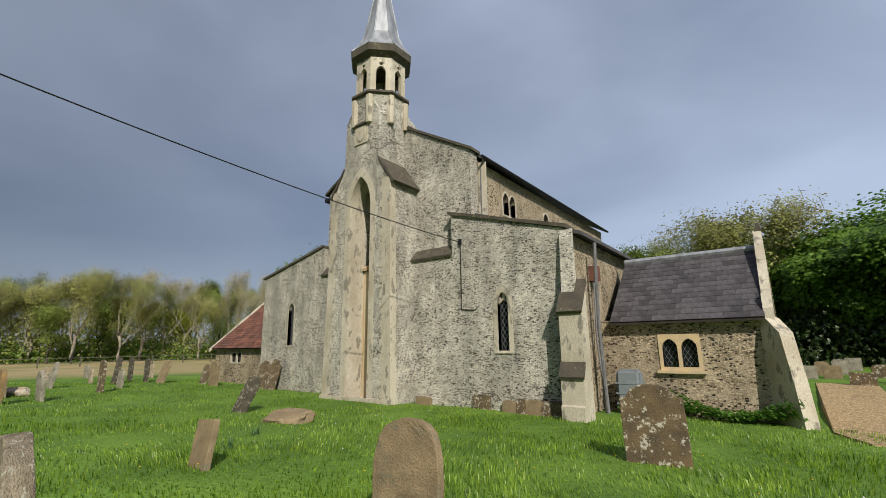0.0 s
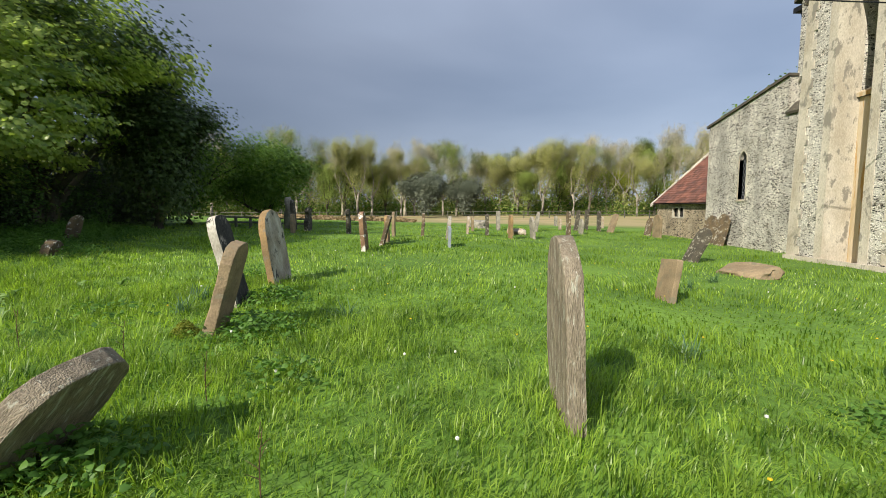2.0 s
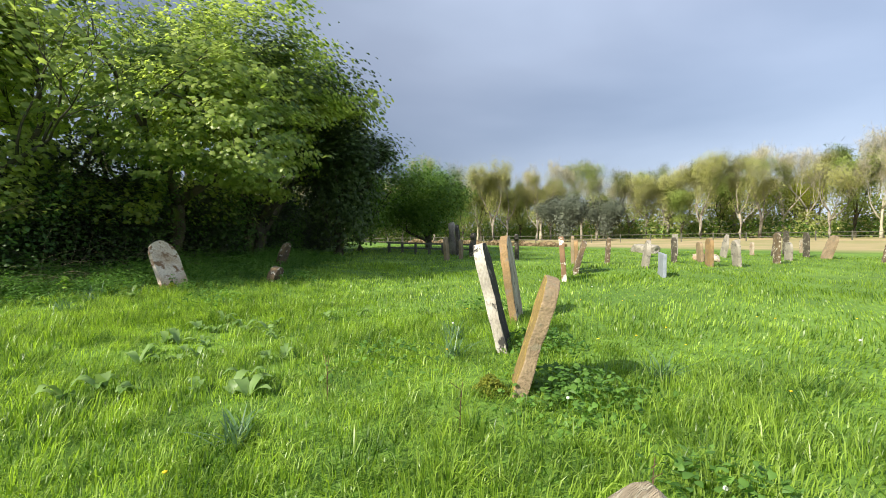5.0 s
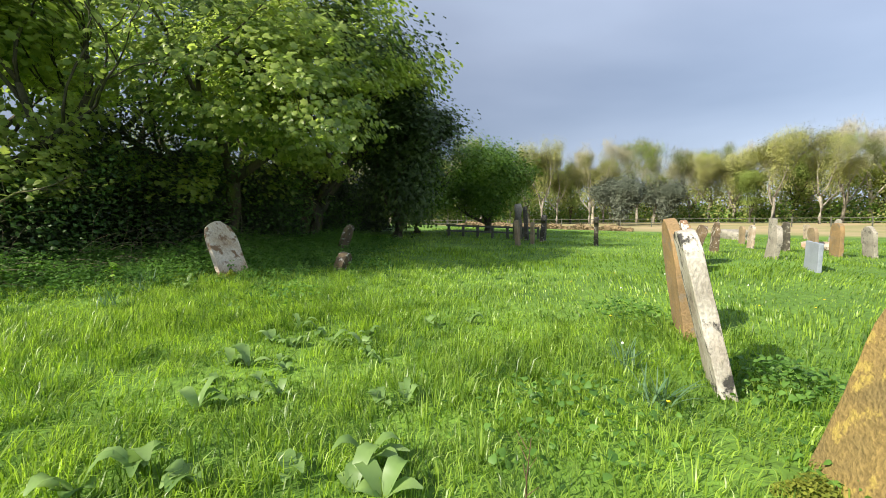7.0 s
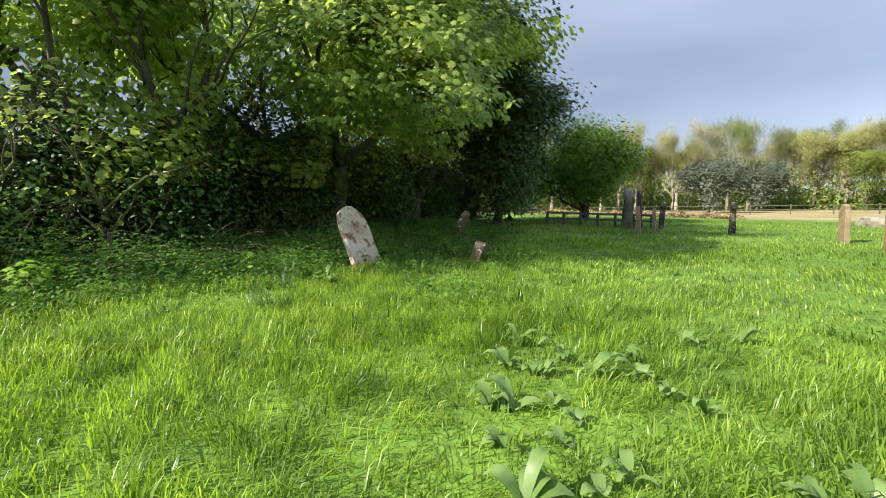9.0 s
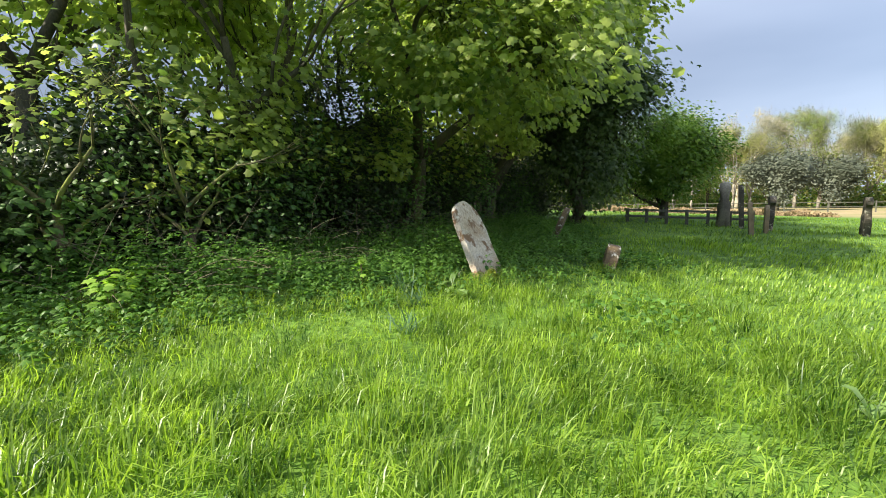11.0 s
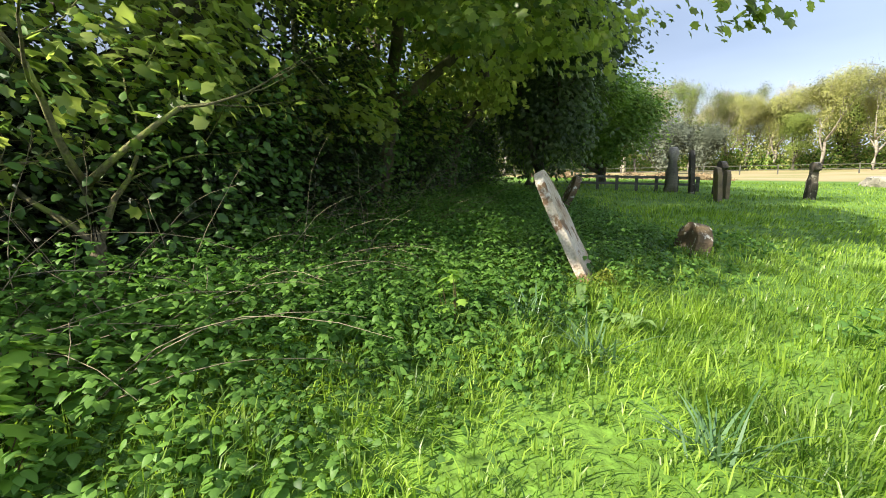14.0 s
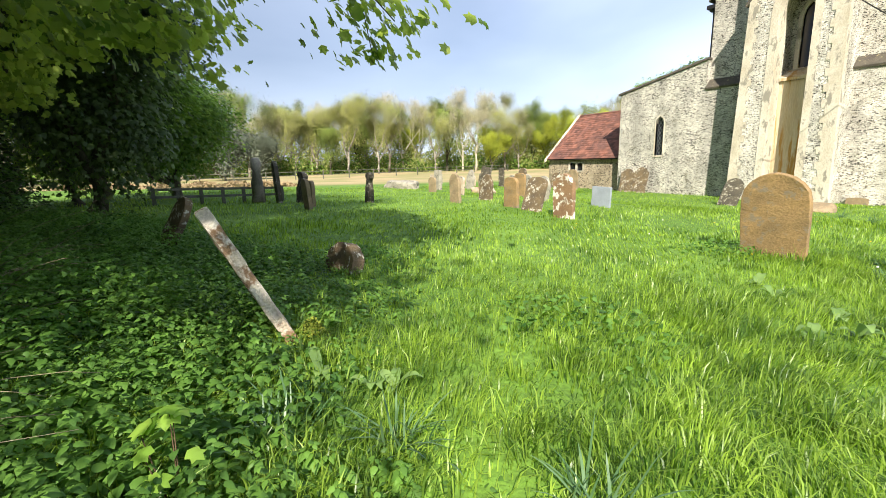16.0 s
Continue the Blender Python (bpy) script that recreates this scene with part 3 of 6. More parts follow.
part("drainpipe", tube(bmesh.new(), [(-5.75, 17.5, 3.9), (-5.75, 17.3, 1.6), (-5.6, 17.1, 0.2), (-5.5, 16.9, -1.0)], [0.035] * 4, 8), IRON, church, at_world=True)
# corner buttress of the south aisle
B0, B1 = -5.98, -5.22
bt = part("corner_buttress", slab(bmesh.new(), [(B0, 14.95, LOW), (B0, 14.06, LOW), (B0, 14.06, -0.45), (B0, 14.16, -0.40), (B0, 14.16, 0.45), (B0, 14.32, 0.80), (B0, 14.32, 2.5), (B0, 14.95, 3.5)], (B1 - B0, 0, 0)), STONE, church, "stepped ashlar buttress with a pale face", at_world=True)
part("weathering", slab(bmesh.new(), [(B0 - 0.04, 14.10, 0.38), (B0 - 0.04, 14.34, 0.86), (B0 - 0.04, 14.31, 0.92), (B0 - 0.04, 14.06, 0.46)], (B1 - B0 + 0.08, 0, 0)), COPING, bt, at_world=True)
part("weathering", slab(bmesh.new(), [(B0 - 0.05, 14.27, 2.46), (B0 - 0.05, 14.96, 3.55), (B0 - 0.05, 14.92, 3.66), (B0 - 0.05, 14.20, 2.54)], (B1 - B0 + 0.10, 0, 0)), COPING, bt, at_world=True)
part("upper_buttress", slab(bmesh.new(), [(B0 + 0.02, 14.62, 3.0), (B0 + 0.02, 14.95, 3.0), (B0 + 0.02, 14.95, 5.5), (B0 + 0.02, 14.80, 5.2)], (0.45, 0, 0)), FLINT, church, at_world=True)
# plinth of the facade
part("plinth", box(bmesh.new(), -13.1, -5.98, 14.86, 14.952, LOW, -0.62), FLINT, church, at_world=True)

# ---- bell turret ----
TC = (-15.02, 14.75)
ARCH = pointed(-15.72, -14.32, -0.75, 7.9, 9.4, 8)
outline = [(-17.25, LOW), (-12.95, LOW), (-13.12, 8.7), (-13.85, 9.95), (-13.9, 12.4), (-16.15, 12.4), (-16.2, 9.95), (-16.95, 8.7)]
part("turret_wall", pierced(outline, [ARCH], XZ(13.55), (0, 1.76, 0)), FLINT, church, "tall flint west turret with a giant arch", at_world=True)
part("arch_surround", ring(pointed(-16.02, -14.02, LOW + 0.1, 7.9, 9.85, 8), pointed(-15.71, -14.33, LOW + 0.1, 7.9, 9.39, 8), XZ(13.53), (0, 1.0, 0)), STONE, church, "pale dressed stone arch", at_world=True)
part("recess_wall", box(bmesh.new(), -15.73, -14.31, 14.5, 15.30, LOW, 5.0), RENDER, church, "ochre-stained rendered recess", at_world=True)
part("recess_sill", slab(bmesh.new(), [(-15.73, 14.38, 5.0), (-15.73, 15.31, 5.5), (-15.73, 15.31, 5.6), (-15.73, 14.36, 5.14)], (1.42, 0, 0)), RENDER, church, at_world=True)
w = part("window", ring(pointed(-15.5, -14.5, 5.5, 7.9, 8.85), pointed(-15.3, -14.7, 5.65, 7.9, 8.6), XZ(15.26), (0, 0.1, 0)), STONE, church, "tall pointed window deep in the arch", at_world=True)
part("pane", slab(bmesh.new(), [(u, 15.4, v) for u, v in pointed(-15.45, -14.55, 5.6, 7.9, 8.7)], (0, 0.02, 0)), GLASS, w, at_world=True)
for x0, x1 in ((-17.30, -16.85), (-13.42, -12.93)):
    z = LOW
    k = 0
    while z < 8.6:
        hgt = 0.34
        grow = 0.14 * (k % 2)
        lean = 0.30 * (z + 1.6) / 10.3
        a, b = (x0 + lean, x1 + grow + lean * 0.6) if x0 < -15 else (x0 - grow - lean * 0.6, x1 - lean * 0.62)
        part("quoin", box(bmesh.new(), a, b, 13.525, 13.9, z + 0.004, z + hgt), STONE, church, at_world=True)
        z += hgt
        k += 1
for s, xa in ((-1, -16.98), (1, -13.08)):
    part("weathering", slab(bmesh.new(), [(xa + s * 0.14, 13.50, 8.62), (xa - s * 0.80, 13.50, 9.98), (xa - s * 0.74, 13.50, 10.06), (xa + s * 0.24, 13.50, 8.70)], (0, 1.84, 0)), COPING, church, "sloping dark stone weathering", at_world=True)
part("turret_base", slab(bmesh.new(), [(-17.3, 13.42, LOW), (-12.9, 13.42, LOW), (-12.9, 13.42, -0.62), (-17.3, 13.42, -0.62)], (0, 0.11, 0)), STONE, church, at_world=True)


def octagon(af, z):
    r = af / 2 / math.cos(math.pi / 8)
    return [(TC[0] + r * math.cos(math.pi / 8 + k * math.pi / 4), TC[1] + r * math.sin(math.pi / 8 + k * math.pi / 4), z) for k in range(8)]


def eight(bm, levels):
    """Stacked octagons (width across flats, z), closed at both ends."""
    rings = [[bm.verts.new(p) for p in octagon(a, z)] for a, z in levels]
    for a, b in zip(rings, rings[1:]):
        for k in range(8):
            bm.faces.new((a[k], a[(k + 1) % 8], b[(k + 1) % 8], b[k]))
    bm.faces.new(rings[0][::-1])
    bm.faces.new(rings[-1])
    return bm


# pitched shoulders carry the square turret into the octagon
bm = bmesh.new()
r0 = [bm.verts.new(p) for p in ((-16.15, 13.55, 12.4), (-13.9, 13.55, 12.4), (-13.7, 16.2, 12.4), (-16.35, 16.2, 12.4))]
r1 = [bm.verts.new(p) for p in ((-15.6, 13.62, 13.35), (-14.45, 13.62, 13.35), (-14.3, 16.0, 13.35), (-15.75, 16.0, 13.35))]
for k in range(4):
    bm.faces.new((r0[k], r0[(k + 1) % 4], r1[(k + 1) % 4], r1[k]))
bm.faces.new(r0[::-1])
bm.faces.new(r1)
part("turret_shoulder", bm, FLINT, church, at_world=True)
part("drum", eight(bmesh.new(), [(2.35, 11.2), (2.42, 13.0), (2.62, 13.5)]), FLINT, church, "octagonal flint drum with pale stone corners", at_world=True)
for p in octagon(2.46, 12.0):
    part("drum_corner", tube(bmesh.new(), [p, (p[0], p[1], 13.45)], [0.17, 0.19], 6), STONE, church, at_world=True)
part("string_course", eight(bmesh.new(), [(2.62, 13.48), (2.86, 13.56), (2.86, 13.66), (2.5, 13.76)]), COPING, church, "dark moulded string course", at_world=True)
oc0, oc1 = octagon(2.45, 0), octagon(2.05, 0)
for k in range(8):
    a, b = Vector(oc0[k]), Vector(oc0[(k + 1) % 8])
    e = (b - a).normalized()
    wid = (b - a).length
    inward = (Vector((TC[0], TC[1], 0)) - (a + b) / 2).normalized() * 0.2
    hole = pointed(wid * 0.27, wid * 0.73, 13.74, 14.78, 15.12, 5)
    hole2 = [(u if abs(u - wid / 2) > 0.05 else u, v) for u, v in hole]
    side = pierced([(0, 13.72), (wid, 13.72), (wid, 15.6), (0, 15.6)], [hole2, [(wid / 2 + 0.1 * math.cos(q), 15.25 + 0.1 * math.sin(q)) for q in [math.pi / 4 * i for i in range(8)]]], lambda u, v, a=a, e=e: (a.x + e.x * u, a.y + e.y * u, v), inward)
    part("lantern_side", side, STONE, church, "pale stone lantern panel with a cusped opening", at_world=True)
part("lantern_floor", eight(bmesh.new(), [(2.0, 13.70), (2.0, 13.78)]), COPING, church, at_world=True)
part("cornice", eight(bmesh.new(), [(2.45, 15.58), (2.75, 15.72), (3.02, 15.80), (3.06, 16.18), (2.9, 16.2)]), COPING, church, "dark overhanging cornice", at_world=True)
part("spire", eight(bmesh.new(), [(3.0, 16.19), (2.25, 16.75), (1.75, 17.4), (1.05, 19.4), (0.28, 21.8), (0.1, 22.3)]), LEAD, church, "broach spire sheathed in grey lead", at_world=True)
bm = bmesh.new()
lv = [octagon(a, z) for a, z in ((3.02, 16.2), (2.27, 16.76), (1.77, 17.41), (1.07, 19.41), (0.3, 21.8))]
for k in range(8):
    tube(bm, [r[k] for r in lv], [0.03] * 5, 5)
part("lead_rolls", bm, LEAD, church, at_world=True)
# shield panel
part("shield_panel", box(bmesh.new(), -15.5, -14.6, 13.50, 13.552, 11.05, 12.0), STONE, church, at_world=True)
part("shield", slab(bmesh.new(), [(-15.35, 13.46, 11.9), (-14.75, 13.46, 11.9), (-14.75, 13.46, 11.5), (-14.85, 13.46, 11.3), (-15.05, 13.46, 11.15), (-15.25, 13.46, 11.3), (-15.35, 13.46, 11.5)], (0, 0.045, 0)), STONE, church, "carved stone shield", at_world=True)
part("hood", box(bmesh.new(), -15.5, -14.6, 13.40, 13.552, 12.0, 12.1), COPING, church, at_world=True)

# ---- south porch ----
porch = thing("porch", (-3, 20, -1.0), "flint porch with a purple slate roof", "porch")
PW = (-3.68, -3.18, 0.62, 1.30, 1.62), (-3.05, -2.55, 0.62, 1.30, 1.62)
part("porch_wall", pierced([(-5.9, LOW), (-0.35, LOW), (-0.35, 2.35), (-5.9, 2.35)], [pointed(*p) for p in PW], XZ(18.2), (0, 0.45, 0)), FLINT_PORCH, porch, "warm flint cobble wall", at_world=True)
part("porch_wall", box(bmesh.new(), -5.9, -0.35, 23.5, 23.95, LOW, 2.35), FLINT_PORCH, porch, at_world=True)
part("gable_wall", slab(bmesh.new(), [(-0.8, 18.66, LOW), (-0.8, 23.49, LOW), (-0.8, 23.49, 2.4), (-0.8, 21.08, 4.9), (-0.8, 18.66, 2.4)], (0.42, 0, 0)), FLINT_PORCH, porch, at_world=True)
w = part("window", pierced([(-3.80, 0.50), (-2.43, 0.50), (-2.43, 1.78), (-3.80, 1.78)], [pointed(*p) for p in PW], XZ(18.17), (0, 0.30, 0)), STONE_WARM, porch, "two-light window in honey-coloured stone", at_world=True)
for p in PW:
    part("pane", slab(bmesh.new(), [(u, 18.36, v) for u, v in pointed(*p)], (0, 0.02, 0)), GLASS, w, at_world=True)
    part("leading", lattice(bmesh.new(), p[0], p[1], p[2], p[4], 18.358, 0.26, 0.009, in_arch(*p)), LEADING, w, at_world=True)
part("sill", slab(bmesh.new(), [(-3.9, 18.05, 0.40), (-2.33, 18.05, 0.40), (-2.33, 18.05, 0.50), (-3.9, 18.05, 0.50)], (0, 0.2, 0)), STONE_WARM, w, at_world=True)
part("eaves_board", box(bmesh.new(), -5.4, -0.45, 17.93, 18.19, 2.18, 2.30), DARK_WOOD, porch, at_world=True)
E0, R0, R1 = (17.86, 2.26), (21.0, 5.0), (24.2, 2.26)
part("roof_deck", slab(bmesh.new(), [(-5.4, E0[0], E0[1]), (-5.4, R0[0], R0[1]), (-5.4, R1[0], R1[1]), (-5.4, R1[0], R1[1] - 0.1), (-5.4, R0[0], R0[1] - 0.12), (-5.4, E0[0], E0[1] - 0.1)], (4.95, 0, 0)), DARK_WOOD, porch, at_world=True)
part("ridge", tube(bmesh.new(), [(-5.4, 21.0, 5.06), (-0.5, 21.0, 5.06)], [0.13, 0.13], 8), LEAD, porch, "pale grey lead ridge roll", at_world=True)
gp = part("gable_parapet", slab(bmesh.new(), [(-0.48, 18.05, 2.1), (-0.48, 18.75, 2.3), (-0.48, 21.05, 4.55), (-0.48, 23.4, 2.3), (-0.48, 23.6, 2.5), (-0.48, 21.15, 5.75), (-0.48, 20.95, 5.75), (-0.48, 18.62, 3.05), (-0.48, 18.30, 3.05), (-0.48, 18.05, 2.55)], (0.28, 0, 0)), STONE, porch, "weathered stone gable parapet", at_world=True)
part("finial", slab(bmesh.new(), [(-0.42, 20.9, 5.7), (-0.18, 20.9, 5.7), (-0.25, 20.95, 6.05), (-0.35, 20.95, 6.05)], (0, 0.25, 0)), COPING, porch, at_world=True)
dm = Matrix.Translation((-0.42, 18.28, 0)) @ Matrix.Rotation(radians(38), 4, "Z")
bm = slab(bmesh.new(), [(-0.22, 0.3, LOW), (-0.22, -1.2, LOW), (-0.22, -0.98, 0.2), (-0.22, -0.72, 1.75), (-0.22, -0.25, 2.2), (-0.22, 0.3, 2.45)], (0.44, 0, 0))
bm.transform(dm)
part("corner_buttress", bm, STONE, porch, "raking stone corner buttress", at_world=True)

# ---- north annex with the red roof ----
annex = thing("annex", (-28.4, 19, -0.75), "low annex with a red tiled roof", "building")
part("annex_wall", pierced([(-31.8, LOW), (-24.86, LOW), (-24.86, 1.55), (-31.8, 1.55)], [[(-29.75, 0.55), (-28.4, 0.55), (-28.4, 1.2), (-29.75, 1.2)]], XZ(15.75), (0, 0.35, 0)), FLINT_PORCH, annex, "buff stone wall", at_world=True)
part("annex_wall", slab(bmesh.new(), [(-31.8, 16.1, LOW), (-31.8, 23.0, LOW), (-31.8, 23.0, 1.5), (-31.8, 19.45, 4.8), (-31.8, 16.1, 1.6)], (0.35, 0, 0)), FLINT_PORCH, annex, at_world=True)
w = part("window", ring([(-29.8, 0.5), (-28.35, 0.5), (-28.35, 1.25), (-29.8, 1.25)], [(-29.7, 0.6), (-28.45, 0.6), (-28.45, 1.17), (-29.7, 1.17)], XZ(15.73), (0, 0.1, 0)), STONE, annex, at_world=True)
part("pane", box(bmesh.new(), -29.72, -28.43, 15.9, 15.92, 0.58, 1.19), GLASS, w, at_world=True)
part("mullion", box(bmesh.new(), -29.14, -29.02, 15.76, 15.86, 0.6, 1.17), STONE, w, at_world=True)
bm = bmesh.new()
for side, (ya, za, yb, zb) in enumerate(((15.42, 1.48, 19.45, 5.02), (23.5, 1.48, 19.45, 5.02))):
    for r in range(22):
        f0, f1 = r / 22, (r + 1.25) / 22
        y0, z0, y1, z1 = ya + (yb - ya) * f0, za + (zb - za) * f0 + 0.05, ya + (yb - ya) * min(f1, 1), za + (zb - za) * min(f1, 1) + 0.01
        for c in range(28 if side == 0 else 1):
            wid = 6.95 / (28 if side == 0 else 1)
            xa = -31.82 + c * wid
            slab(bm, [(xa + 0.004, y0, z0), (xa + wid - 0.004, y0, z0), (xa + wid - 0.004, y1, z1), (xa + 0.004, y1, z1)], (0, 0, -0.03))
part("roof_tiles", bm, TILE, annex, "courses of worn red clay tiles", "stuff", at_world=True)
part("roof_deck", slab(bmesh.new(), [(-31.8, 15.45, 1.42), (-31.8, 19.45, 4.95), (-31.8, 23.4, 1.42)], (6.9, 0, 0)), DARK_WOOD, annex, at_world=True)
part("verge", slab(bmesh.new(), [(-31.98, 15.3, 1.45), (-31.98, 19.45, 5.2), (-31.98, 19.45, 5.02), (-31.98, 15.3, 1.27)], (0.16, 0, 0)), STONE, annex, "pale stone verge", at_world=True)
part("ridge", tube(bmesh.new(), [(-31.9, 19.45, 5.03), (-24.9, 19.45, 5.03)], [0.1, 0.1], 8), TILE, annex, at_world=True)

# ---- cable ----
bm = bmesh.new()
pa, pb = Vector((-10.34, 14.9, 5.7)), Vector((-13.2, -16.0, 10.0))
pts = [pa.lerp(pb, f) + Vector((0, 0, -0.80 * 4 * f * (1 - f))) for f in [i / 30 for i in range(31)]]
tube(bm, pts, [0.018] * 31, 5)
cable = tagged(part("overhead_cable", bm, BLACK), "thin black cable strung to the church wall", "cable")
bm = bmesh.new()
tube(bm, [(-10.34, 14.92, 5.72), (-10.34, 14.92, 3.4), (-10.34, 14.92, 2.9), (-9.7, 14.92, 2.85), (-9.5, 14.92, 3.0)], [0.018] * 5, 5)
box(bm, -10.40, -10.28, 14.86, 14.94, 5.6, 5.85)
tagged(part("wall_cable", bm, BLACK), "black cable clipped down the flint wall", "cable")

# ---------------- gravestones ----------------
SANDY = material("buff_sandstone", (0.30, 0.225, 0.135), 0.92, 3.2, 40, 0.22, (0.19, 0.14, 0.085), 0.5, spots=(0.20, 0.17, 0.11), spot_scale=5, spot_cut=0.555)
ORANGE = material("orange_lichened_sandstone", (0.31, 0.20, 0.09), 0.92, 2.6, 40, 0.28, (0.19, 0.13, 0.065), 0.45, spots=(0.20, 0.16, 0.11), spot_scale=5, spot_cut=0.555)
BROWN = material("brown_lichened_stone", (0.17, 0.12, 0.065), 0.94, 3, 40, 0.3, (0.085, 0.065, 0.045), 0.6, spots=(0.50, 0.47, 0.40), spot_scale=8, spot_cut=0.555)
GREY = material("grey_limestone", (0.36, 0.33, 0.27), 0.9, 3, 40, 0.22, (0.21, 0.19, 0.15), 0.5, spots=(0.13, 0.12, 0.10), spot_scale=6, spot_cut=0.555)
PATCHY = material("patchy_white_limestone", (0.66, 0.61, 0.53), 0.9, 1.9, 34, 0.3, (0.40, 0.30, 0.20), 0.7, spots=(0.21, 0.13, 0.075), spot_scale=4.0, spot_cut=0.50)
WHITE = material("pale_weathered_limestone", (0.46, 0.40, 0.32), 0.9, 2.4, 30, 0.2, (0.30, 0.21, 0.13), 0.5, spots=(0.13, 0.12, 0.10), spot_scale=6, spot_cut=0.555)
DARKST = material("dark_mossy_stone", (0.10, 0.085, 0.06), 0.95, 3, 40, 0.3, (0.05, 0.045, 0.035), 0.6, spots=(0.30, 0.28, 0.22), spot_scale=7, spot_cut=0.555)
GRAINY = material("grainy_split_stone", (0.30, 0.25, 0.18), 0.94, 6, 45, 0.35, (0.17, 0.14, 0.10), 0.8, spots=(0.40, 0.38, 0.30), spot_scale=10, spot_cut=0.555, stretch=(2.5, 2.5, 0.5))
MOSSY = material("ochre_mossy_stone", (0.27, 0.185, 0.06), 0.94, 2.4, 40, 0.3, (0.17, 0.125, 0.05), 0.6, spots=(0.36, 0.27, 0.07), spot_scale=5, spot_cut=0.55)
PEEL = material("white_speckled_stone", (0.52, 0.49, 0.42), 0.92, 3, 40, 0.25, (0.24, 0.20, 0.15), 0.5, spots=(0.05, 0.047, 0.042), spot_scale=7, spot_cut=0.55, stretch=(1, 1, 0.6))
FLAKED = material("black_flaking_stone", (0.06, 0.055, 0.05), 0.92, 3, 40, 0.3, (0.035, 0.033, 0.03), 0.7, spots=(0.36, 0.32, 0.25), spot_scale=5, spot_cut=0.555, stretch=(1.5, 1, 0.5))
SPECK = material("white_lichen_spotted_brown_stone", (0.26, 0.155, 0.085), 0.92, 3, 40, 0.25, (0.17, 0.10, 0.06), 0.5, spots=(0.66, 0.62, 0.55), spot_scale=5, spot_cut=0.53)
SLATEST = material("blue_grey_slate_stone", (0.27, 0.30, 0.34), 0.6, 3, 40, 0.12)
TOPS = {
    "round": [(1.0, 0.80), (0.93, 0.88), (0.78, 0.95), (0.55, 0.985), (0.28, 1.0), (0.0, 1.0)],
    "arch": [(1.0, 0.66), (0.96, 0.76), (0.84, 0.86), (0.64, 0.94), (0.36, 0.985), (0.0, 1.0)],
    "gothic": [(1.0, 0.70), (0.93, 0.80), (0.76, 0.89), (0.50, 0.955), (0.22, 0.99), (0.0, 1.0)],
    "shoulder": [(1.0, 0.80), (0.98, 0.83), (0.80, 0.84), (0.72, 0.88), (0.58, 0.95), (0.30, 0.99), (0.0, 1.0)],
    "ogee": [(1.0, 0.84), (1.06, 0.88), (1.0, 0.92), (0.86, 0.93), (0.7, 0.955), (0.4, 0.985), (0.0, 1.0)],
    "flat": [(1.0, 0.97), (0.95, 1.0), (0.5, 0.995), (0.0, 1.0)],
    "neck": [(1.0, 0.40), (0.70, 0.55), (0.52, 0.70), (0.50, 0.76), (0.95, 0.84), (0.80, 0.93), (0.4, 0.985), (0.0, 1.0)],
    "rough": [(1.0, 0.55), (0.85, 0.74), (0.66, 0.80), (0.45, 0.95), (0.1, 1.0), (0.0, 0.99)],
}


def headstone(name, x, y, w, h, t, top, mat, label, tilt=0.0, lean=0.0, yaw=0.0, sink=0.22, seed=0, chip=0.0, group="", mat_back=None):
    """A slab with a shaped head, worn edges and a slightly uneven face. tilt leans it towards -y, lean towards +x."""
    r = random.Random(seed)
    half = [(a * w / 2, b * h) for a, b in TOPS[top]]
    right = [(w / 2, -sink), (w / 2 * (1 + r.uniform(-0.02, 0.02)), h * 0.25), (w / 2 * (1 + r.uniform(-0.02, 0.02)), h * 0.48)] + half
    left = [(-a, b) for a, b in right[::-1]][1 if abs(half[-1][0]) < 1e-6 else 0:]
    pts = [(a + r.uniform(-1, 1) * 0.006, b + (r.uniform(-1, 1) * 0.006 if b > 0 else 0)) for a, b in right + left]
    if chip:
        pts = [(a, b) if not (0.35 * h < b < 0.62 * h and a > 0) else (a - chip * r.uniform(0.3, 1), b) for a, b in pts]
    bm = bmesh.new()
    slab(bm, [(a, -t / 2, b) for a, b in pts], (0, t, 0))
    bmesh.ops.recalc_face_normals(bm, faces=bm.faces)
    bmesh.ops.bevel(bm, geom=[e for e in bm.edges if abs(e.verts[0].co.y - e.verts[1].co.y) < 1e-4], offset=min(0.014, t * 0.2), segments=2, affect="EDGES", profile=0.6)
    bmesh.ops.triangulate(bm, faces=[f for f in bm.faces if len(f.verts) > 4])
    bmesh.ops.subdivide_edges(bm, edges=[e for e in bm.edges if e.calc_length() > 0.16], cuts=2, use_grid_fill=True)
    for v in bm.verts:
        q = v.co * 5.0 + Vector((seed * 3.1, 0, 0))
        v.co.y += 0.012 * (noise.noise(q) + 0.5 * noise.noise(q * 3))
        v.co.x += 0.006 * noise.noise(q * 2 + Vector((9, 2, 1)))
    m = Matrix.Translation((x, y, float(ground_z(x, y)))) @ Matrix.Rotation(radians(yaw), 4, "Z") @ Matrix.Rotation(radians(lean), 4, "Y") @ Matrix.Rotation(radians(tilt), 4, "X")
    ob = part(name, bm, mat)
    ob.matrix_basis = m
    if mat_back:
        # lichen and flaking differ from one face to the other
        ob.data.materials.append(mat_back)
        for f in ob.data.polygons:
            f.material_index = 1 if f.normal.y > (-0.6 if mat_back == SANDY else 0.6) else 0
    return tagged(ob, label, "gravestone", group)


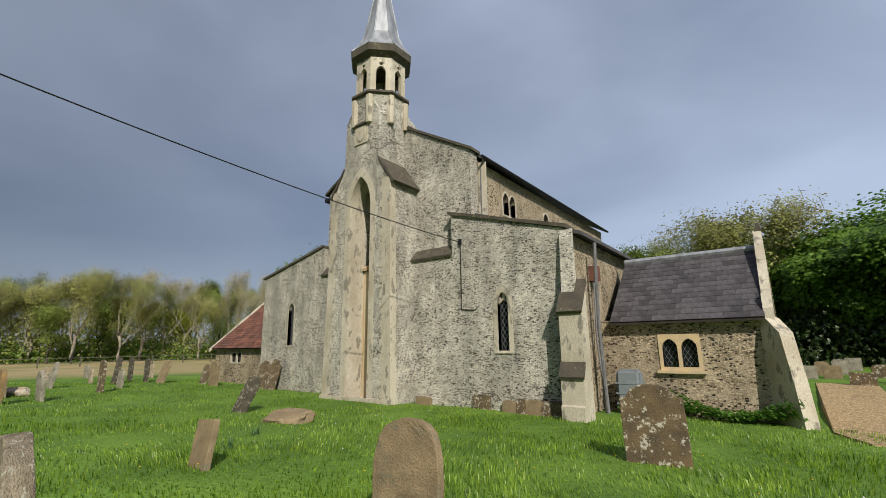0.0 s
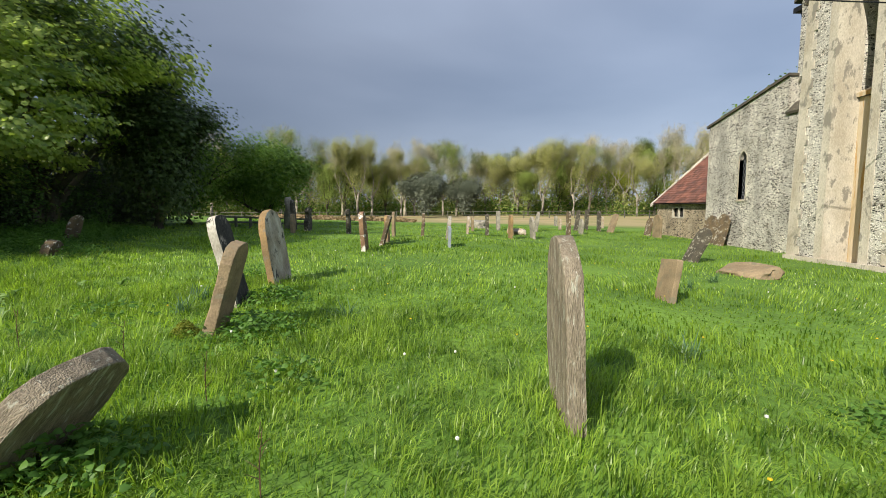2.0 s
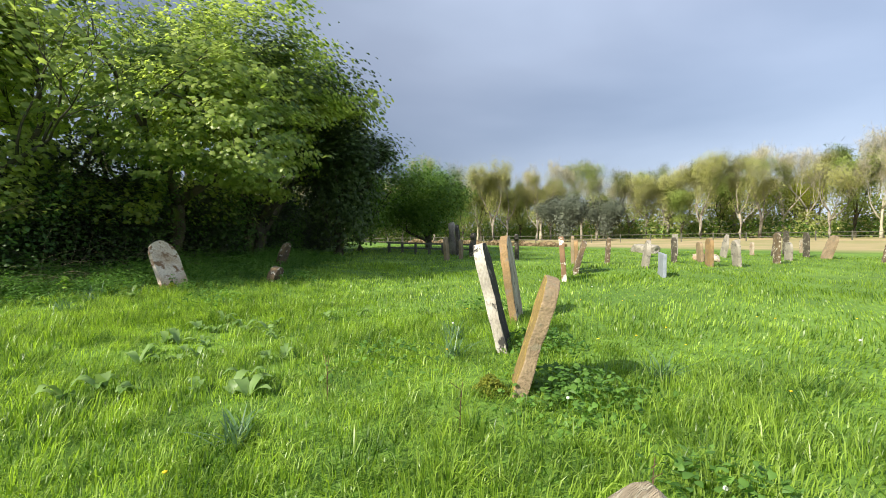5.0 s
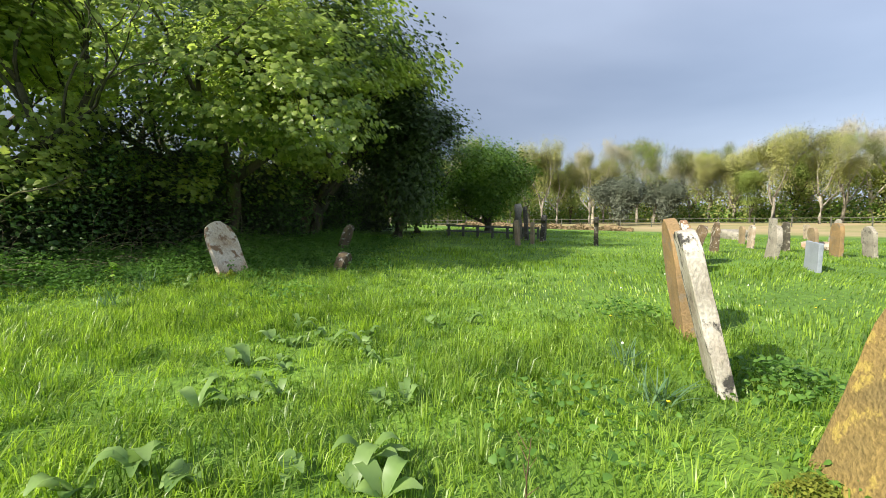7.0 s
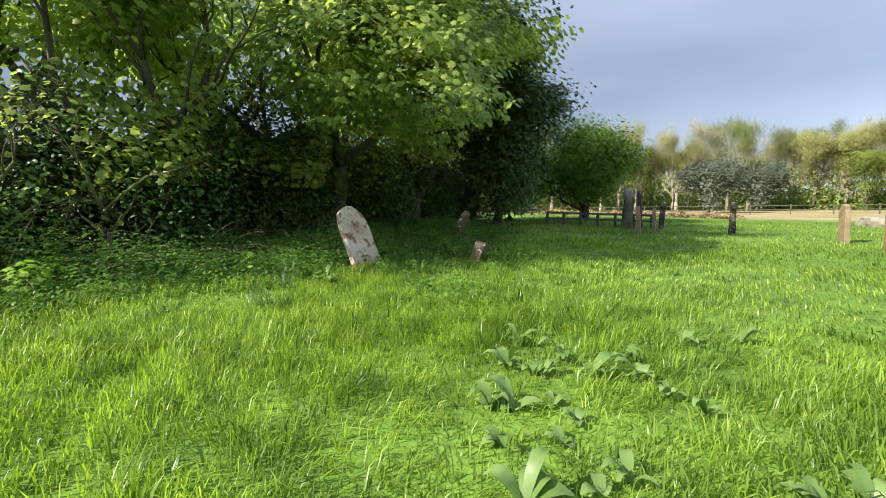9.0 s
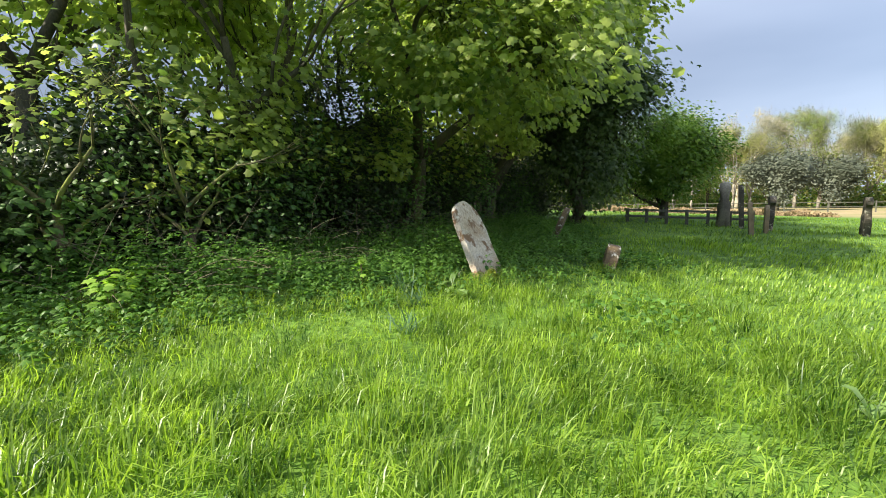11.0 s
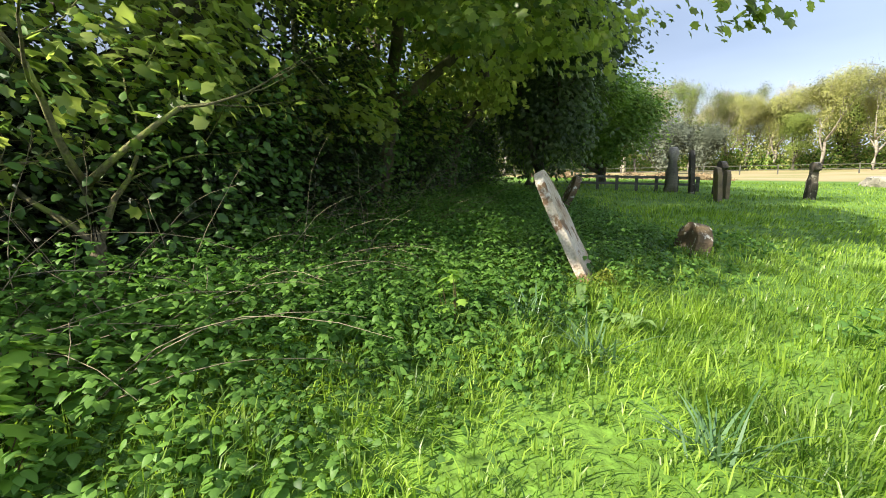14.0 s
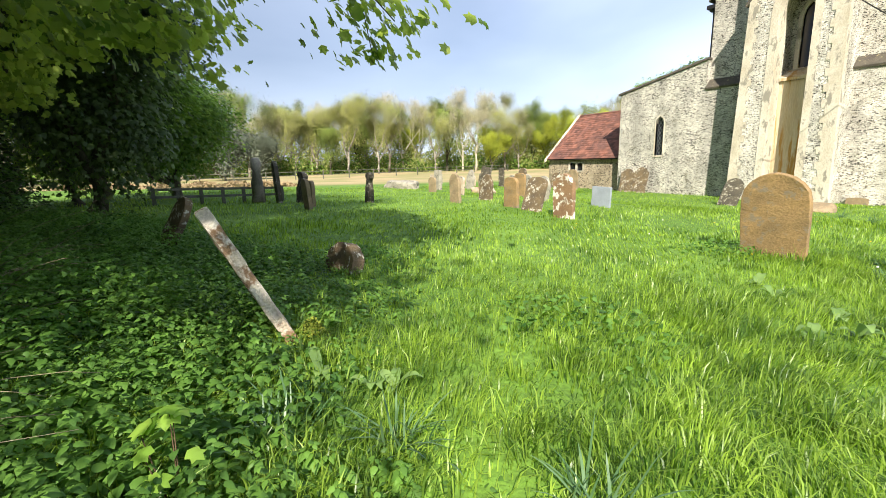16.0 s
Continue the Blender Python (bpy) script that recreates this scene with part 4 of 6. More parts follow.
# name, x, y, width, height, thickness, head, stone, label, tilt, lean, yaw
NEAR_STONES = [
    (-3.44, 3.85, 0.95, 1.27, 0.11, "arch", SANDY, "buff sandstone headstone with a rounded head leaning back", -9, -7, 0),
    (-3.72, 0.76, 0.80, 1.46, 0.14, "gothic", GRAINY, "grainy grey-brown headstone with an arched top", 2, -2, -5),
    (-8.35, 4.02, 0.60, 0.78, 0.11, "flat", SANDY, "small pinkish square-topped headstone tilting in the grass", -10, -4, 0),
    (-14.9, 8.30, 0.75, 1.25, 0.10, "gothic", DARKST, "dark headstone leaning heavily", -24, 6, 0),
    (-2.25, 9.70, 1.14, 1.46, 0.14, "shoulder", BROWN, "brown headstone blotched with white lichen", -3, -2, 8),
    (-2.85, -2.90, 0.74, 0.92, 0.14, "arch", GRAINY, "grey headstone leaning far over towards the ground", -42, 2, -8),
    (-5.72, -3.05, 0.58, 1.16, 0.13, "round", MOSSY, "chipped buff headstone with yellow lichen, leaning", -17, 2, 6),
    (-9.05, -3.36, 1.0, 1.46, 0.13, "gothic", ORANGE, "orange lichened headstone with a rounded head", 8, 0, 0),
    (-7.16, -3.36, 0.52, 1.42, 0.14, "round", PEEL, "grey headstone with a flaking black face", 13, -1, 0),
    (-9.85, -11.45, 0.72, 1.26, 0.10, "gothic", PATCHY, "pale headstone with brown patches leaning far over", 26, -3, -4),
    (-14.95, -12.15, 0.66, 1.0, 0.12, "arch", BROWN, "small brown headstone leaning in the nettles", -25, 16, 4),
    (-1.72, -4.15, 0.92, 0.92, 0.12, "ogee", BROWN, "dark shouldered headstone spotted with lichen", 6, 4, 30),
]
for i, (x, y, w, h, t, top, mat, label, tilt, lean, yaw) in enumerate(NEAR_STONES):
    headstone("headstone", x, y, w, h, t, top, mat, label, tilt, lean, yaw, seed=i + 1, chip=0.07 if i in (6, 8) else 0, mat_back={6: SANDY, 7: PEEL, 8: FLAKED}.get(i))
FAR_STONES = [
    (-14.45, -2.50, 0.70, 1.24, 0.14, "shoulder", SPECK, 4, 2), (-16.1, -2.15, 0.78, 1.08, 0.13, "round", BROWN, -16, 3),
    (-15.25, 0.22, 0.72, 0.66, 0.09, "flat", SLATEST, -2, 2), (-31.0, 4.2, 0.6, 1.30, 0.22, "flat", GREY, 0, 0),
    (-26.3, 4.3, 0.75, 0.98, 0.14, "round", SANDY, 3, -4), (-33.7, 9.3, 0.5, 0.85, 0.10, "round", WHITE, 0, 0),
    (-33.4, 10.4, 0.65, 1.55, 0.13, "round", DARKST, -8, 0), (-35.7, 12.0, 0.65, 1.60, 0.13, "round", DARKST, 0, 2),
    (-31.9, 12.4, 0.95, 1.45, 0.14, "arch", SANDY, -18, 0), (-21.2, -7.65, 0.60, 1.05, 0.13, "round", SANDY, 4, 0),
    (-24.4, -7.8, 0.45, 1.65, 0.16, "gothic", DARKST, 3, 0), (-22.2, -7.2, 0.50, 0.95, 0.12, "round", SANDY, 0, 2),
    (-17.1, -2.05, 0.64, 1.02, 0.13, "round", ORANGE, 2, 1), (-18.0, 0.25, 0.72, 0.95, 0.13, "rough", GREY, -6, 8),
    (-20.0, -0.80, 0.74, 1.05, 0.13, "rough", BROWN, -4, 3), (-20.25, -2.1, 0.60, 1.14, 0.13, "gothic", SANDY, 0, -3),
    (-22.6, 3.6, 0.76, 1.20, 0.13, "round", ORANGE, 0, 2), (-24.2, 2.6, 0.60, 1.18, 0.13, "round", DARKST, 0, -4),
    (-27.7, 13.7, 0.95, 1.45, 0.13, "shoulder", SANDY, 0, 2), (-29.6, 14.0, 0.8, 1.2, 0.12, "arch", BROWN, -12, -3),
    (-33.8, 12.3, 0.6, 1.5, 0.12, "round", DARKST, 0, 0),
    (-26.7, 7.8, 0.6, 1.5, 0.13, "round", BROWN, 0, 0), (-31.0, 6.8, 0.8, 1.36, 0.13, "rough", GREY, -8, 4),
    (-22.9, -4.6, 0.48, 1.25, 0.18, "neck", DARKST, 0, 9), (-24.1, -7.0, 0.9, 1.25, 0.2, "neck", DARKST, -4, 5),
    (-28.6, 2.2, 0.7, 0.9, 0.12, "round", SANDY, 0, 0), (-25.0, 1.6, 0.65, 1.0, 0.12, "round", WHITE, -3, 0),
    (-23.3, 4.9, 0.8, 1.15, 0.13, "shoulder", GREY, 4, 0), (-29.5, 9.5, 0.7, 1.0, 0.12, "arch", GREY, 0, 2),
    (-37.5, 8.0, 0.7, 0.9, 0.12, "flat", WHITE, 0, 0), (-39.0, 14.5, 0.8, 1.0, 0.12, "round", WHITE, 0, 0), (-41.0, 11.0, 0.8, 0.9, 0.12, "flat", GREY, 0, 0),
    (0.8, 36.6, 0.9, 0.8, 0.15, "flat", GREY, 0, 0), (2.0, 37.2, 0.9, 0.8, 0.15, "flat", SANDY, 0, 0), (3.0, 33.4, 1.1, 0.7, 0.2, "flat", BROWN, 0, 0), (5.5, 50.0, 0.9, 1.0, 0.15, "round", WHITE, 0, 0), (3.6, 44.0, 0.9, 0.9, 0.15, "flat", GREY, 0, 0),
    (1.6, 39.5, 0.8, 0.9, 0.15, "round", SANDY, 0, 3), (2.6, 40.5, 0.8, 1.0, 0.15, "round", GREY, -3, 0), (4.4, 38.6, 0.9, 0.8, 0.15, "round", BROWN, 0, -3), (5.6, 41.0, 0.8, 0.9, 0.15, "flat", SANDY, 0, 0), (7.0, 43.0, 0.8, 1.0, 0.15, "round", WHITE, 0, 2), (4.8, 35.0, 1.0, 0.9, 0.18, "round", SANDY, -4, 0), (6.4, 36.5, 0.9, 0.8, 0.15, "flat", GREY, 0, 0),
]
LABELS = {SANDY: "buff sandstone", GREY: "grey limestone", WHITE: "pale limestone", DARKST: "dark mossy", BROWN: "brown lichened", SLATEST: "blue-grey slate", ORANGE: "orange", SPECK: "white-spotted brown"}
HEADS = {"round": "round-topped", "arch": "arched", "gothic": "pointed", "shoulder": "shouldered", "flat": "square-topped", "neck": "urn-shaped", "rough": "broken", "ogee": "shaped"}
for i, (x, y, w, h, t, top, mat, tilt, lean) in enumerate(FAR_STONES):
    upright = "leaning" if abs(tilt) + abs(lean) > 8 else "upright"
    headstone("headstone", x, y, w, h, t, top, mat, f"{upright} {HEADS[top]} {LABELS[mat]} headstone in the grass", tilt, lean, seed=40 + i, group="churchyard headstones")
# pair propped against the aisle wall
headstone("headstone", -23.9, 14.45, 0.95, 1.55, 0.12, "shoulder", BROWN, "dark brown headstone propped against the flint wall", -12, 0, seed=90)
headstone("headstone", -22.95, 14.45, 0.95, 1.65, 0.12, "shoulder", BROWN, "tall brown headstone propped against the flint wall", -12, 2, seed=91)
# old footstones along the foot of the aisle wall
for i, (x, w, h) in enumerate(((-9.4, 0.75, 0.55), (-8.2, 0.6, 0.42), (-7.75, 0.4, 0.5), (-7.25, 0.7, 0.5), (-6.6, 0.8, 0.5), (-12.2, 0.8, 0.3))):
    headstone("footstone", x, 14.72, w, h, 0.09, "round", SANDY if i % 2 else BROWN, "low worn footstone set against the church wall", -4, 0, seed=100 + i, group="footstones at the wall")


def boulder(name, x, y, sx, sy, sz, mat, label, category, tilt=0, yaw=0, seed=0):
    bm = bmesh.new()
    bmesh.ops.create_icosphere(bm, subdivisions=3, radius=1)
    for v in bm.verts:
        d = 1 + 0.22 * noise.noise(v.co * 1.4 + Vector((seed * 5, 0, 0))) + 0.08 * noise.noise(v.co * 4 + Vector((0, seed, 0)))
        c = Vector((max(-0.8, min(0.8, v.co.x)), max(-0.8, min(0.8, v.co.y)), max(-0.75, min(0.62, v.co.z)))) * d
        v.co = Vector((c.x * sx, c.y * sy, c.z * sz))
    ob = part(name, bm, mat)
    ob.matrix_basis = Matrix.Translation((x, y, float(ground_z(x, y)) + sz * 0.35)) @ pose(0, 0, 0, tilt, 0, yaw)
    return tagged(ob, label, category)


boulder("fallen_headstone", -11.95, 8.2, 0.85, 0.55, 0.26, SANDY, "fallen buff headstone slab tilted on the grass", "gravestone", 16, 20, 1)
headstone("headstone", -11.8, -10.15, 0.62, 0.42, 0.2, "rough", BROWN, "broken brown headstone stump among ground ivy", -14, 5, 12, seed=95)
boulder("chest_tomb", -33.9, 3.0, 1.9, 0.7, 0.55, GREY, "collapsed pale chest tomb in the grass", "tomb", 0, 10, 3)
boulder("tomb_ledger", -26.9, 4.7, 0.9, 0.28, 0.30, WHITE, "broken pale ledger stone lying aslant", "tomb", 22, 35, 4)

# ---------------- trees ----------------
SYC = leaf_material("sycamore_leaf", (0.085, 0.155, 0.034), (0.52, 0.60, 0.15), 0.62, 0.38, 0.5, 0.45)
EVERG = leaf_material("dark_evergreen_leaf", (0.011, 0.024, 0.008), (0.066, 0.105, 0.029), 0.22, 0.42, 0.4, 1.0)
YEWL = leaf_material("yew_needles", (0.026, 0.050, 0.016), (0.13, 0.19, 0.055), 0.3)
FARGREEN = leaf_material("distant_leaf", (0.13, 0.19, 0.045), (0.34, 0.41, 0.11), 0.4, 0.7, 0.1, 0.2)
FRESH = leaf_material("fresh_spring_leaf", (0.045, 0.11, 0.015), (0.22, 0.34, 0.06), 0.4, 0.5, 0.3, 0.3)
OLIVE = leaf_material("opening_buds", (0.21, 0.22, 0.075), (0.46, 0.47, 0.17), 0.35, 0.7, 0.1, 0.15)
GREYG = leaf_material("grey_holm_leaf", (0.07, 0.085, 0.055), (0.17, 0.19, 0.13), 0.2)
IVYL = leaf_material("nettle_and_ivy_leaf", (0.042, 0.110, 0.020), (0.18, 0.33, 0.06), 0.42, 0.5, 0.3, 1.5)
SEEDL = leaf_material("bright_seedling_leaf", (0.16, 0.30, 0.04), (0.36, 0.52, 0.09), 0.45, 0.5, 0.3, 1.5)
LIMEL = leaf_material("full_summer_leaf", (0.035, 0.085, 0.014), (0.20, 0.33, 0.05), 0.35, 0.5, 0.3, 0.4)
YELLOWL = leaf_material("yellow_oak_leaf", (0.20, 0.25, 0.03), (0.52, 0.55, 0.085), 0.4, 0.7, 0.1, 0.2)
ELDERL = leaf_material("scrub_leaf", (0.03, 0.075, 0.016), (0.13, 0.24, 0.05), 0.35)
DOCKL = leaf_material("dock_leaf", (0.10, 0.19, 0.045), (0.31, 0.43, 0.14), 0.35, 0.45, 0.4, 3.0)
GRASSM = leaf_material("grass_blade", (0.044, 0.11, 0.014), (0.41, 0.565, 0.085), 0.52, 0.38, 0.5, 2.2)


def limbs(bm, p, d, length, r, depth, rr, tips, spread=0.6, up=0.12, sides=7):
    """Grows one limb as a tapered, bending tube and its forks; collects the ends of the twigs."""
    n = 4
    pts, rad = [p.copy()], [r]
    q = p.copy()
    for i in range(n):
        d = (d + Vector((rr.gauss(0, 0.16), rr.gauss(0, 0.16), rr.gauss(0, 0.10) + up * 0.4))).normalized()
        q = q + d * (length / n)
        pts.append(q.copy())
        rad.append(r * (1 - 0.42 * (i + 1) / n))
    tube(bm, pts, rad, max(3, sides))
    if depth == 0:
        tips.extend(pts[2:])
        return
    if depth <= 2:
        tips.extend(pts[3:])
    kids = rr.choice((2, 3)) if depth > 1 else 3
    for k in range(kids):
        ax = Vector((rr.gauss(0, 1), rr.gauss(0, 1), rr.gauss(0, 0.5))).normalized()
        nd = (d + ax * spread + Vector((0, 0, up))).normalized()
        start = pts[-1] if k < 2 else pts[3]
        limbs(bm, start, nd, length * rr.uniform(0.62, 0.82), rad[-1] * 0.72, depth - 1, rr, tips, spread, up, sides - 1)


def tree(name, pos, trunk_h, r, length, depth, bark, leaf, per_tip, size, flat, shape, label, seed, spread=0.6, lean=(0, 0), up=0.12, radius=0.7, group="", blobs=(), twigs=0):
    """A tapered trunk with forking limbs and a crown of separate leaves in layered sprays."""
    rr = random.Random(seed)
    g = np.random.default_rng(seed)
    t = thing(name, pos, label, "tree", group)
    bm = bmesh.new()
    tips = []
    d = Vector((lean[0], lean[1], 1)).normalized()
    pts = [Vector((0, 0, -0.4)) + d * (trunk_h + 0.4) * f + Vector((rr.gauss(0, r * 0.3), rr.gauss(0, r * 0.3), 0)) for f in (0, 0.3, 0.65, 1)]
    tube(bm, pts, [r * 1.35, r, r * 0.85, r * 0.72], 9)
    lb = bmesh.new()
    for k in range(4):
        a = 2 * math.pi * (k + rr.random() * 0.6) / 4
        nd = (d * 0.9 + Vector((math.cos(a), math.sin(a), 0)) * (spread + 0.25)).normalized()
        limbs(lb, pts[-1] if k < 2 else pts[2], nd, length, r * 0.5, depth, rr, tips, spread, up, 5 if group == "woods across the field" else 7)
    part("trunk", bm, bark, t, smooth=True)
    part("branchwork", lb, bark, t, kind="stuff", smooth=True)
    if twigs:
        ends = np.repeat(np.array([tuple(q) for q in tips]), twigs, axis=0)
        ends = ends + g.normal(0, 0.55, ends.shape)
        grow = g.normal(0, 0.7, ends.shape) + np.array([0, 0, 0.7])
        me = leaves("twig_spray", ends, np.cross(grow, g.normal(size=ends.shape)), g.uniform(0.7, 1.7, len(ends)), TWIG, bark, 0.1, seed, out=np.cross(grow, g.normal(size=ends.shape)))
        part("twig_spray", me, bark, t, kind="stuff")
    if leaf:
        tp = np.array([tuple(q) for q in tips])
        for (bx, by, bz), (ex, ey, ez), count in blobs:
            u = g.normal(size=(count, 3))
            u /= np.linalg.norm(u, axis=1, keepdims=True)
            lump = 0.80 + 0.20 * np.sin(u[:, :1] * 7 + bx) * np.sin(u[:, 2:] * 9 + by)
            u *= lump * g.uniform(0.45, 1.0, (count, 1)) ** 0.4
            tp = np.concatenate([tp, np.array((bx, by, bz)) - np.array(pos) + u * np.array((ex, ey, ez))])
        n = len(tp) * per_tip
        c = np.repeat(tp, per_tip, axis=0) + g.normal(size=(n, 3)) * np.array([radius, radius, radius * flat])
        cen = tp.mean(axis=0)
        upv = np.stack([g.normal(0, 0.5, n), g.normal(0, 0.5, n), np.ones(n)], 1) + 0.9 * (c - cen) / np.maximum(np.linalg.norm(c - cen, axis=1, keepdims=True), 0.5)
        me = leaves("crown", c, upv, size * g.uniform(0.6, 1.3, n), shape, leaf, 0.25, seed)
        part("crown", me, leaf, t)
    return t


def gz(x, y):
    return float(ground_z(x, y))


# the sycamores that overhang the churchyard's edge
tree("sycamore", (-14.4, -16.2, gz(-14.4, -16.2)), 2.2, 0.30, 3.3, 3, BARK, SYC, 44, 0.15, 0.16, PALM, "spreading sycamore in bright spring leaf over the churchyard edge", 11, 0.75, (0.05, 0.14), 0.10, 0.33, "sycamores at the hedge",
     [((-12.7, -13.1, 4.9), (4.6, 3.8, 2.7), 215), ((-15.6, -13.4, 7.6), (3.6, 3.6, 3.0), 105), ((-17.6, -14.4, 4.6), (2.8, 1.6, 2.4), 60)])
tree("sycamore", (-10.0, -17.4, gz(-10, -17.4)), 2.0, 0.24, 2.3, 3, BARK, SYC, 18, 0.16, 0.35, PALM, "tall sycamore in spring leaf behind the bank", 12, 0.65, (0.05, 0.1), 0.14, 0.5, "sycamores at the hedge",
     [((-9.6, -16.6, 4.4), (2.6, 2.0, 2.2), 40)])
tree("sycamore", (-18.4, -16.2, gz(-18.4, -16.2)), 2.2, 0.26, 3.0, 3, BARK, SYC, 20, 0.22, 0.35, PALM, "sycamore in spring leaf beside the yew", 17, 0.65, (-0.05, 0.1), 0.12, 0.5, "sycamores at the hedge")
tree("sycamore", (-6.8, -18.8, gz(-6.8, -18.8)), 3.0, 0.20, 3.0, 3, BARK, SYC, 9, 0.2, 0.5, PALM, "thin mossy sycamore with sparse new leaves", 13, 0.6, (0, 0.05), 0.2, 0.6, "sycamores at the hedge")
tree("bare_tree", (-8.4, -17.0, gz(-8, -17.0)), 1.8, 0.17, 2.6, 3, BARK, SYC, 3, 0.2, 0.5, PALM, "mossy bare-limbed tree behind the brambles", 14, 0.7, (0, 0.15), 0.08, 0.6)
tree("yew_tree", (-21.6, -13.4, gz(-21.6, -13.4)), 1.2, 0.30, 1.9, 3, BARK, YEWL, 60, 0.16, 0.8, CLUMP, "dark yew with drooping sprays", 21, 0.5, (0, 0.05), 0.3, 0.5, "",
     [((-21.4, -13.0, 3.9), (1.9, 1.7, 3.6), 130)])
tree("yew_tree", (-18.8, -15.8, gz(-18.8, -15.8)), 1.6, 0.30, 3.0, 3, BARK, YEWL, 50, 0.18, 0.8, CLUMP, "tall dark yew behind the sycamore", 22, 0.5, (0, 0), 0.3, 0.6)
tree("hawthorn", (-29.5, -11.0, gz(-29.5, -11.0)), 1.0, 0.24, 1.5, 3, BARK, FRESH, 52, 0.135, 0.7, CLUMP, "rounded green hawthorn by the wooden rails", 23, 0.6, (0, 0.05), 0.15, 0.45, "",
     [((-29.5, -10.8, 3.3), (2.5, 2.7, 2.6), 260)])
tree("hawthorn", (-26.0, -14.4, gz(-26, -14.4)), 1.2, 0.22, 2.0, 3, BARK, FRESH, 46, 0.15, 0.7, CLUMP, "green hawthorn at the end of the hedge", 24, 0.6, (0, 0), 0.15, 0.5, "",
     [((-25.6, -14.0, 3.0), (2.4, 1.8, 2.4), 120)])
for i, (x, y) in enumerate(((-13.0, -20.5), (-9.2, -20.6), (-6.0, -20.0), (-17.0, -20.0), (-7.6, -22.0))):
    tree("lane_tree", (x, y, gz(x, y)), 3.0, 0.24, 3.0, 3, BARK, SYC, 7, 0.19, 0.5, PALM, "tall thinly leaved tree on the lane behind the hedge", 130 + i, 0.55, (0, 0.04), 0.2, 0.6, "trees along the lane")


MOSSBARK = material("moss_green_bark", (0.14, 0.135, 0.055), 0.95, 3, 30, 0.35, (0.12, 0.10, 0.06), 0.6, spots=(0.20, 0.23, 0.05), spot_scale=4, spot_cut=0.52)
for k, (x, y, sd) in enumerate(((-7.5, -15.3, 151), (-6.0, -15.4, 152))):
    tree("elder", (x, y, gz(x, y)), 1.0, 0.065, 0.95, 3, MOSSBARK, SYC, 1, 0.10, 0.5, PALM, "mossy bare-branched elder arching over the brambles", sd, 0.85, (0.0, 0.10), 0.05, 0.35, "elders at the hedge")


def thicket(name, x0, x1, y0, y1, zmin, zmax, n, size, shape, mat, label, seed, kind="stuff", bulge=0.8):
    """A hedge bank of leaves over an uneven, billowing front."""
    g = np.random.default_rng(seed)
    x = g.uniform(x0, x1, n)
    f = g.uniform(0, 1, n)
    top = zmax * (0.72 + 0.28 * np.sin(x * 0.9 + seed) * np.sin(x * 0.37)) * np.interp(x, [-24, -21, -12, -9], [1.0, 1.35, 1.35, 1.0]) + 0.5 * np.sin(x * 2.3)
    z = zmin + f ** 0.9 * (top - zmin)
    dep = g.beta(1.2, 3, n)
    front = y1 - bulge * (0.5 + 0.5 * np.sin(x * 1.7 + 2.0 * f)) - 0.8 * f ** 2
    y = front - dep * (y1 - y0)
    c = np.stack([x, y, z + ground_z(x, y)], 1)
    up = np.stack([g.normal(0, 0.6, n), 0.5 + g.normal(0, 0.4, n), 0.8 + g.normal(0, 0.4, n)], 1)
    me = leaves(name, c, up, size * g.uniform(0.6, 1.4, n), shape, mat, 0.2, seed)
    ob = part(name, me, mat)
    return tagged(ob, label, "hedge", kind=kind)


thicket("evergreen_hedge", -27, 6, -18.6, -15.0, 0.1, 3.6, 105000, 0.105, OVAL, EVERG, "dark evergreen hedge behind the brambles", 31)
thicket("elder_scrub", -22, -3, -16.6, -14.2, 0.4, 3.4, 9000, 0.10, OVAL, ELDERL, "mid-green scrub leaves in front of the hedge", 32)

thicket("sycamore_sprays", -19, -7.5, -16.4, -14.6, 1.5, 4.6, 3600, 0.15, PALM, SYC, "layered sycamore sprays drooping in front of the hedge", 35, bulge=1.4)


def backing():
    """Near-black sheet that paints the shade in the heart of the hedge."""
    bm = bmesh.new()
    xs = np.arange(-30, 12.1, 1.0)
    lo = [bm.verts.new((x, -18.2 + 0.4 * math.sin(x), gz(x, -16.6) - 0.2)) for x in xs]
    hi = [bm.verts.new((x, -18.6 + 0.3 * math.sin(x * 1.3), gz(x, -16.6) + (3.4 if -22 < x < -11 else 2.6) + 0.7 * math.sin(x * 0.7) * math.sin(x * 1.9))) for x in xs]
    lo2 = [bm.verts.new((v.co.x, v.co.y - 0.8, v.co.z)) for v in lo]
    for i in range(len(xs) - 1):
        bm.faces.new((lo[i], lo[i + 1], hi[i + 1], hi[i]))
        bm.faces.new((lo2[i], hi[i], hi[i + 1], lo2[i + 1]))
    ob = part("hedge_shade_sheet", bm, material("hedge_shade_black", (0.016, 0.018, 0.010), 1.0, 3, 30, 0.4, bump=0.6))
    tagged(ob, "near-black sheet painting the shade inside the hedge", "hedge", kind="stuff")


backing()

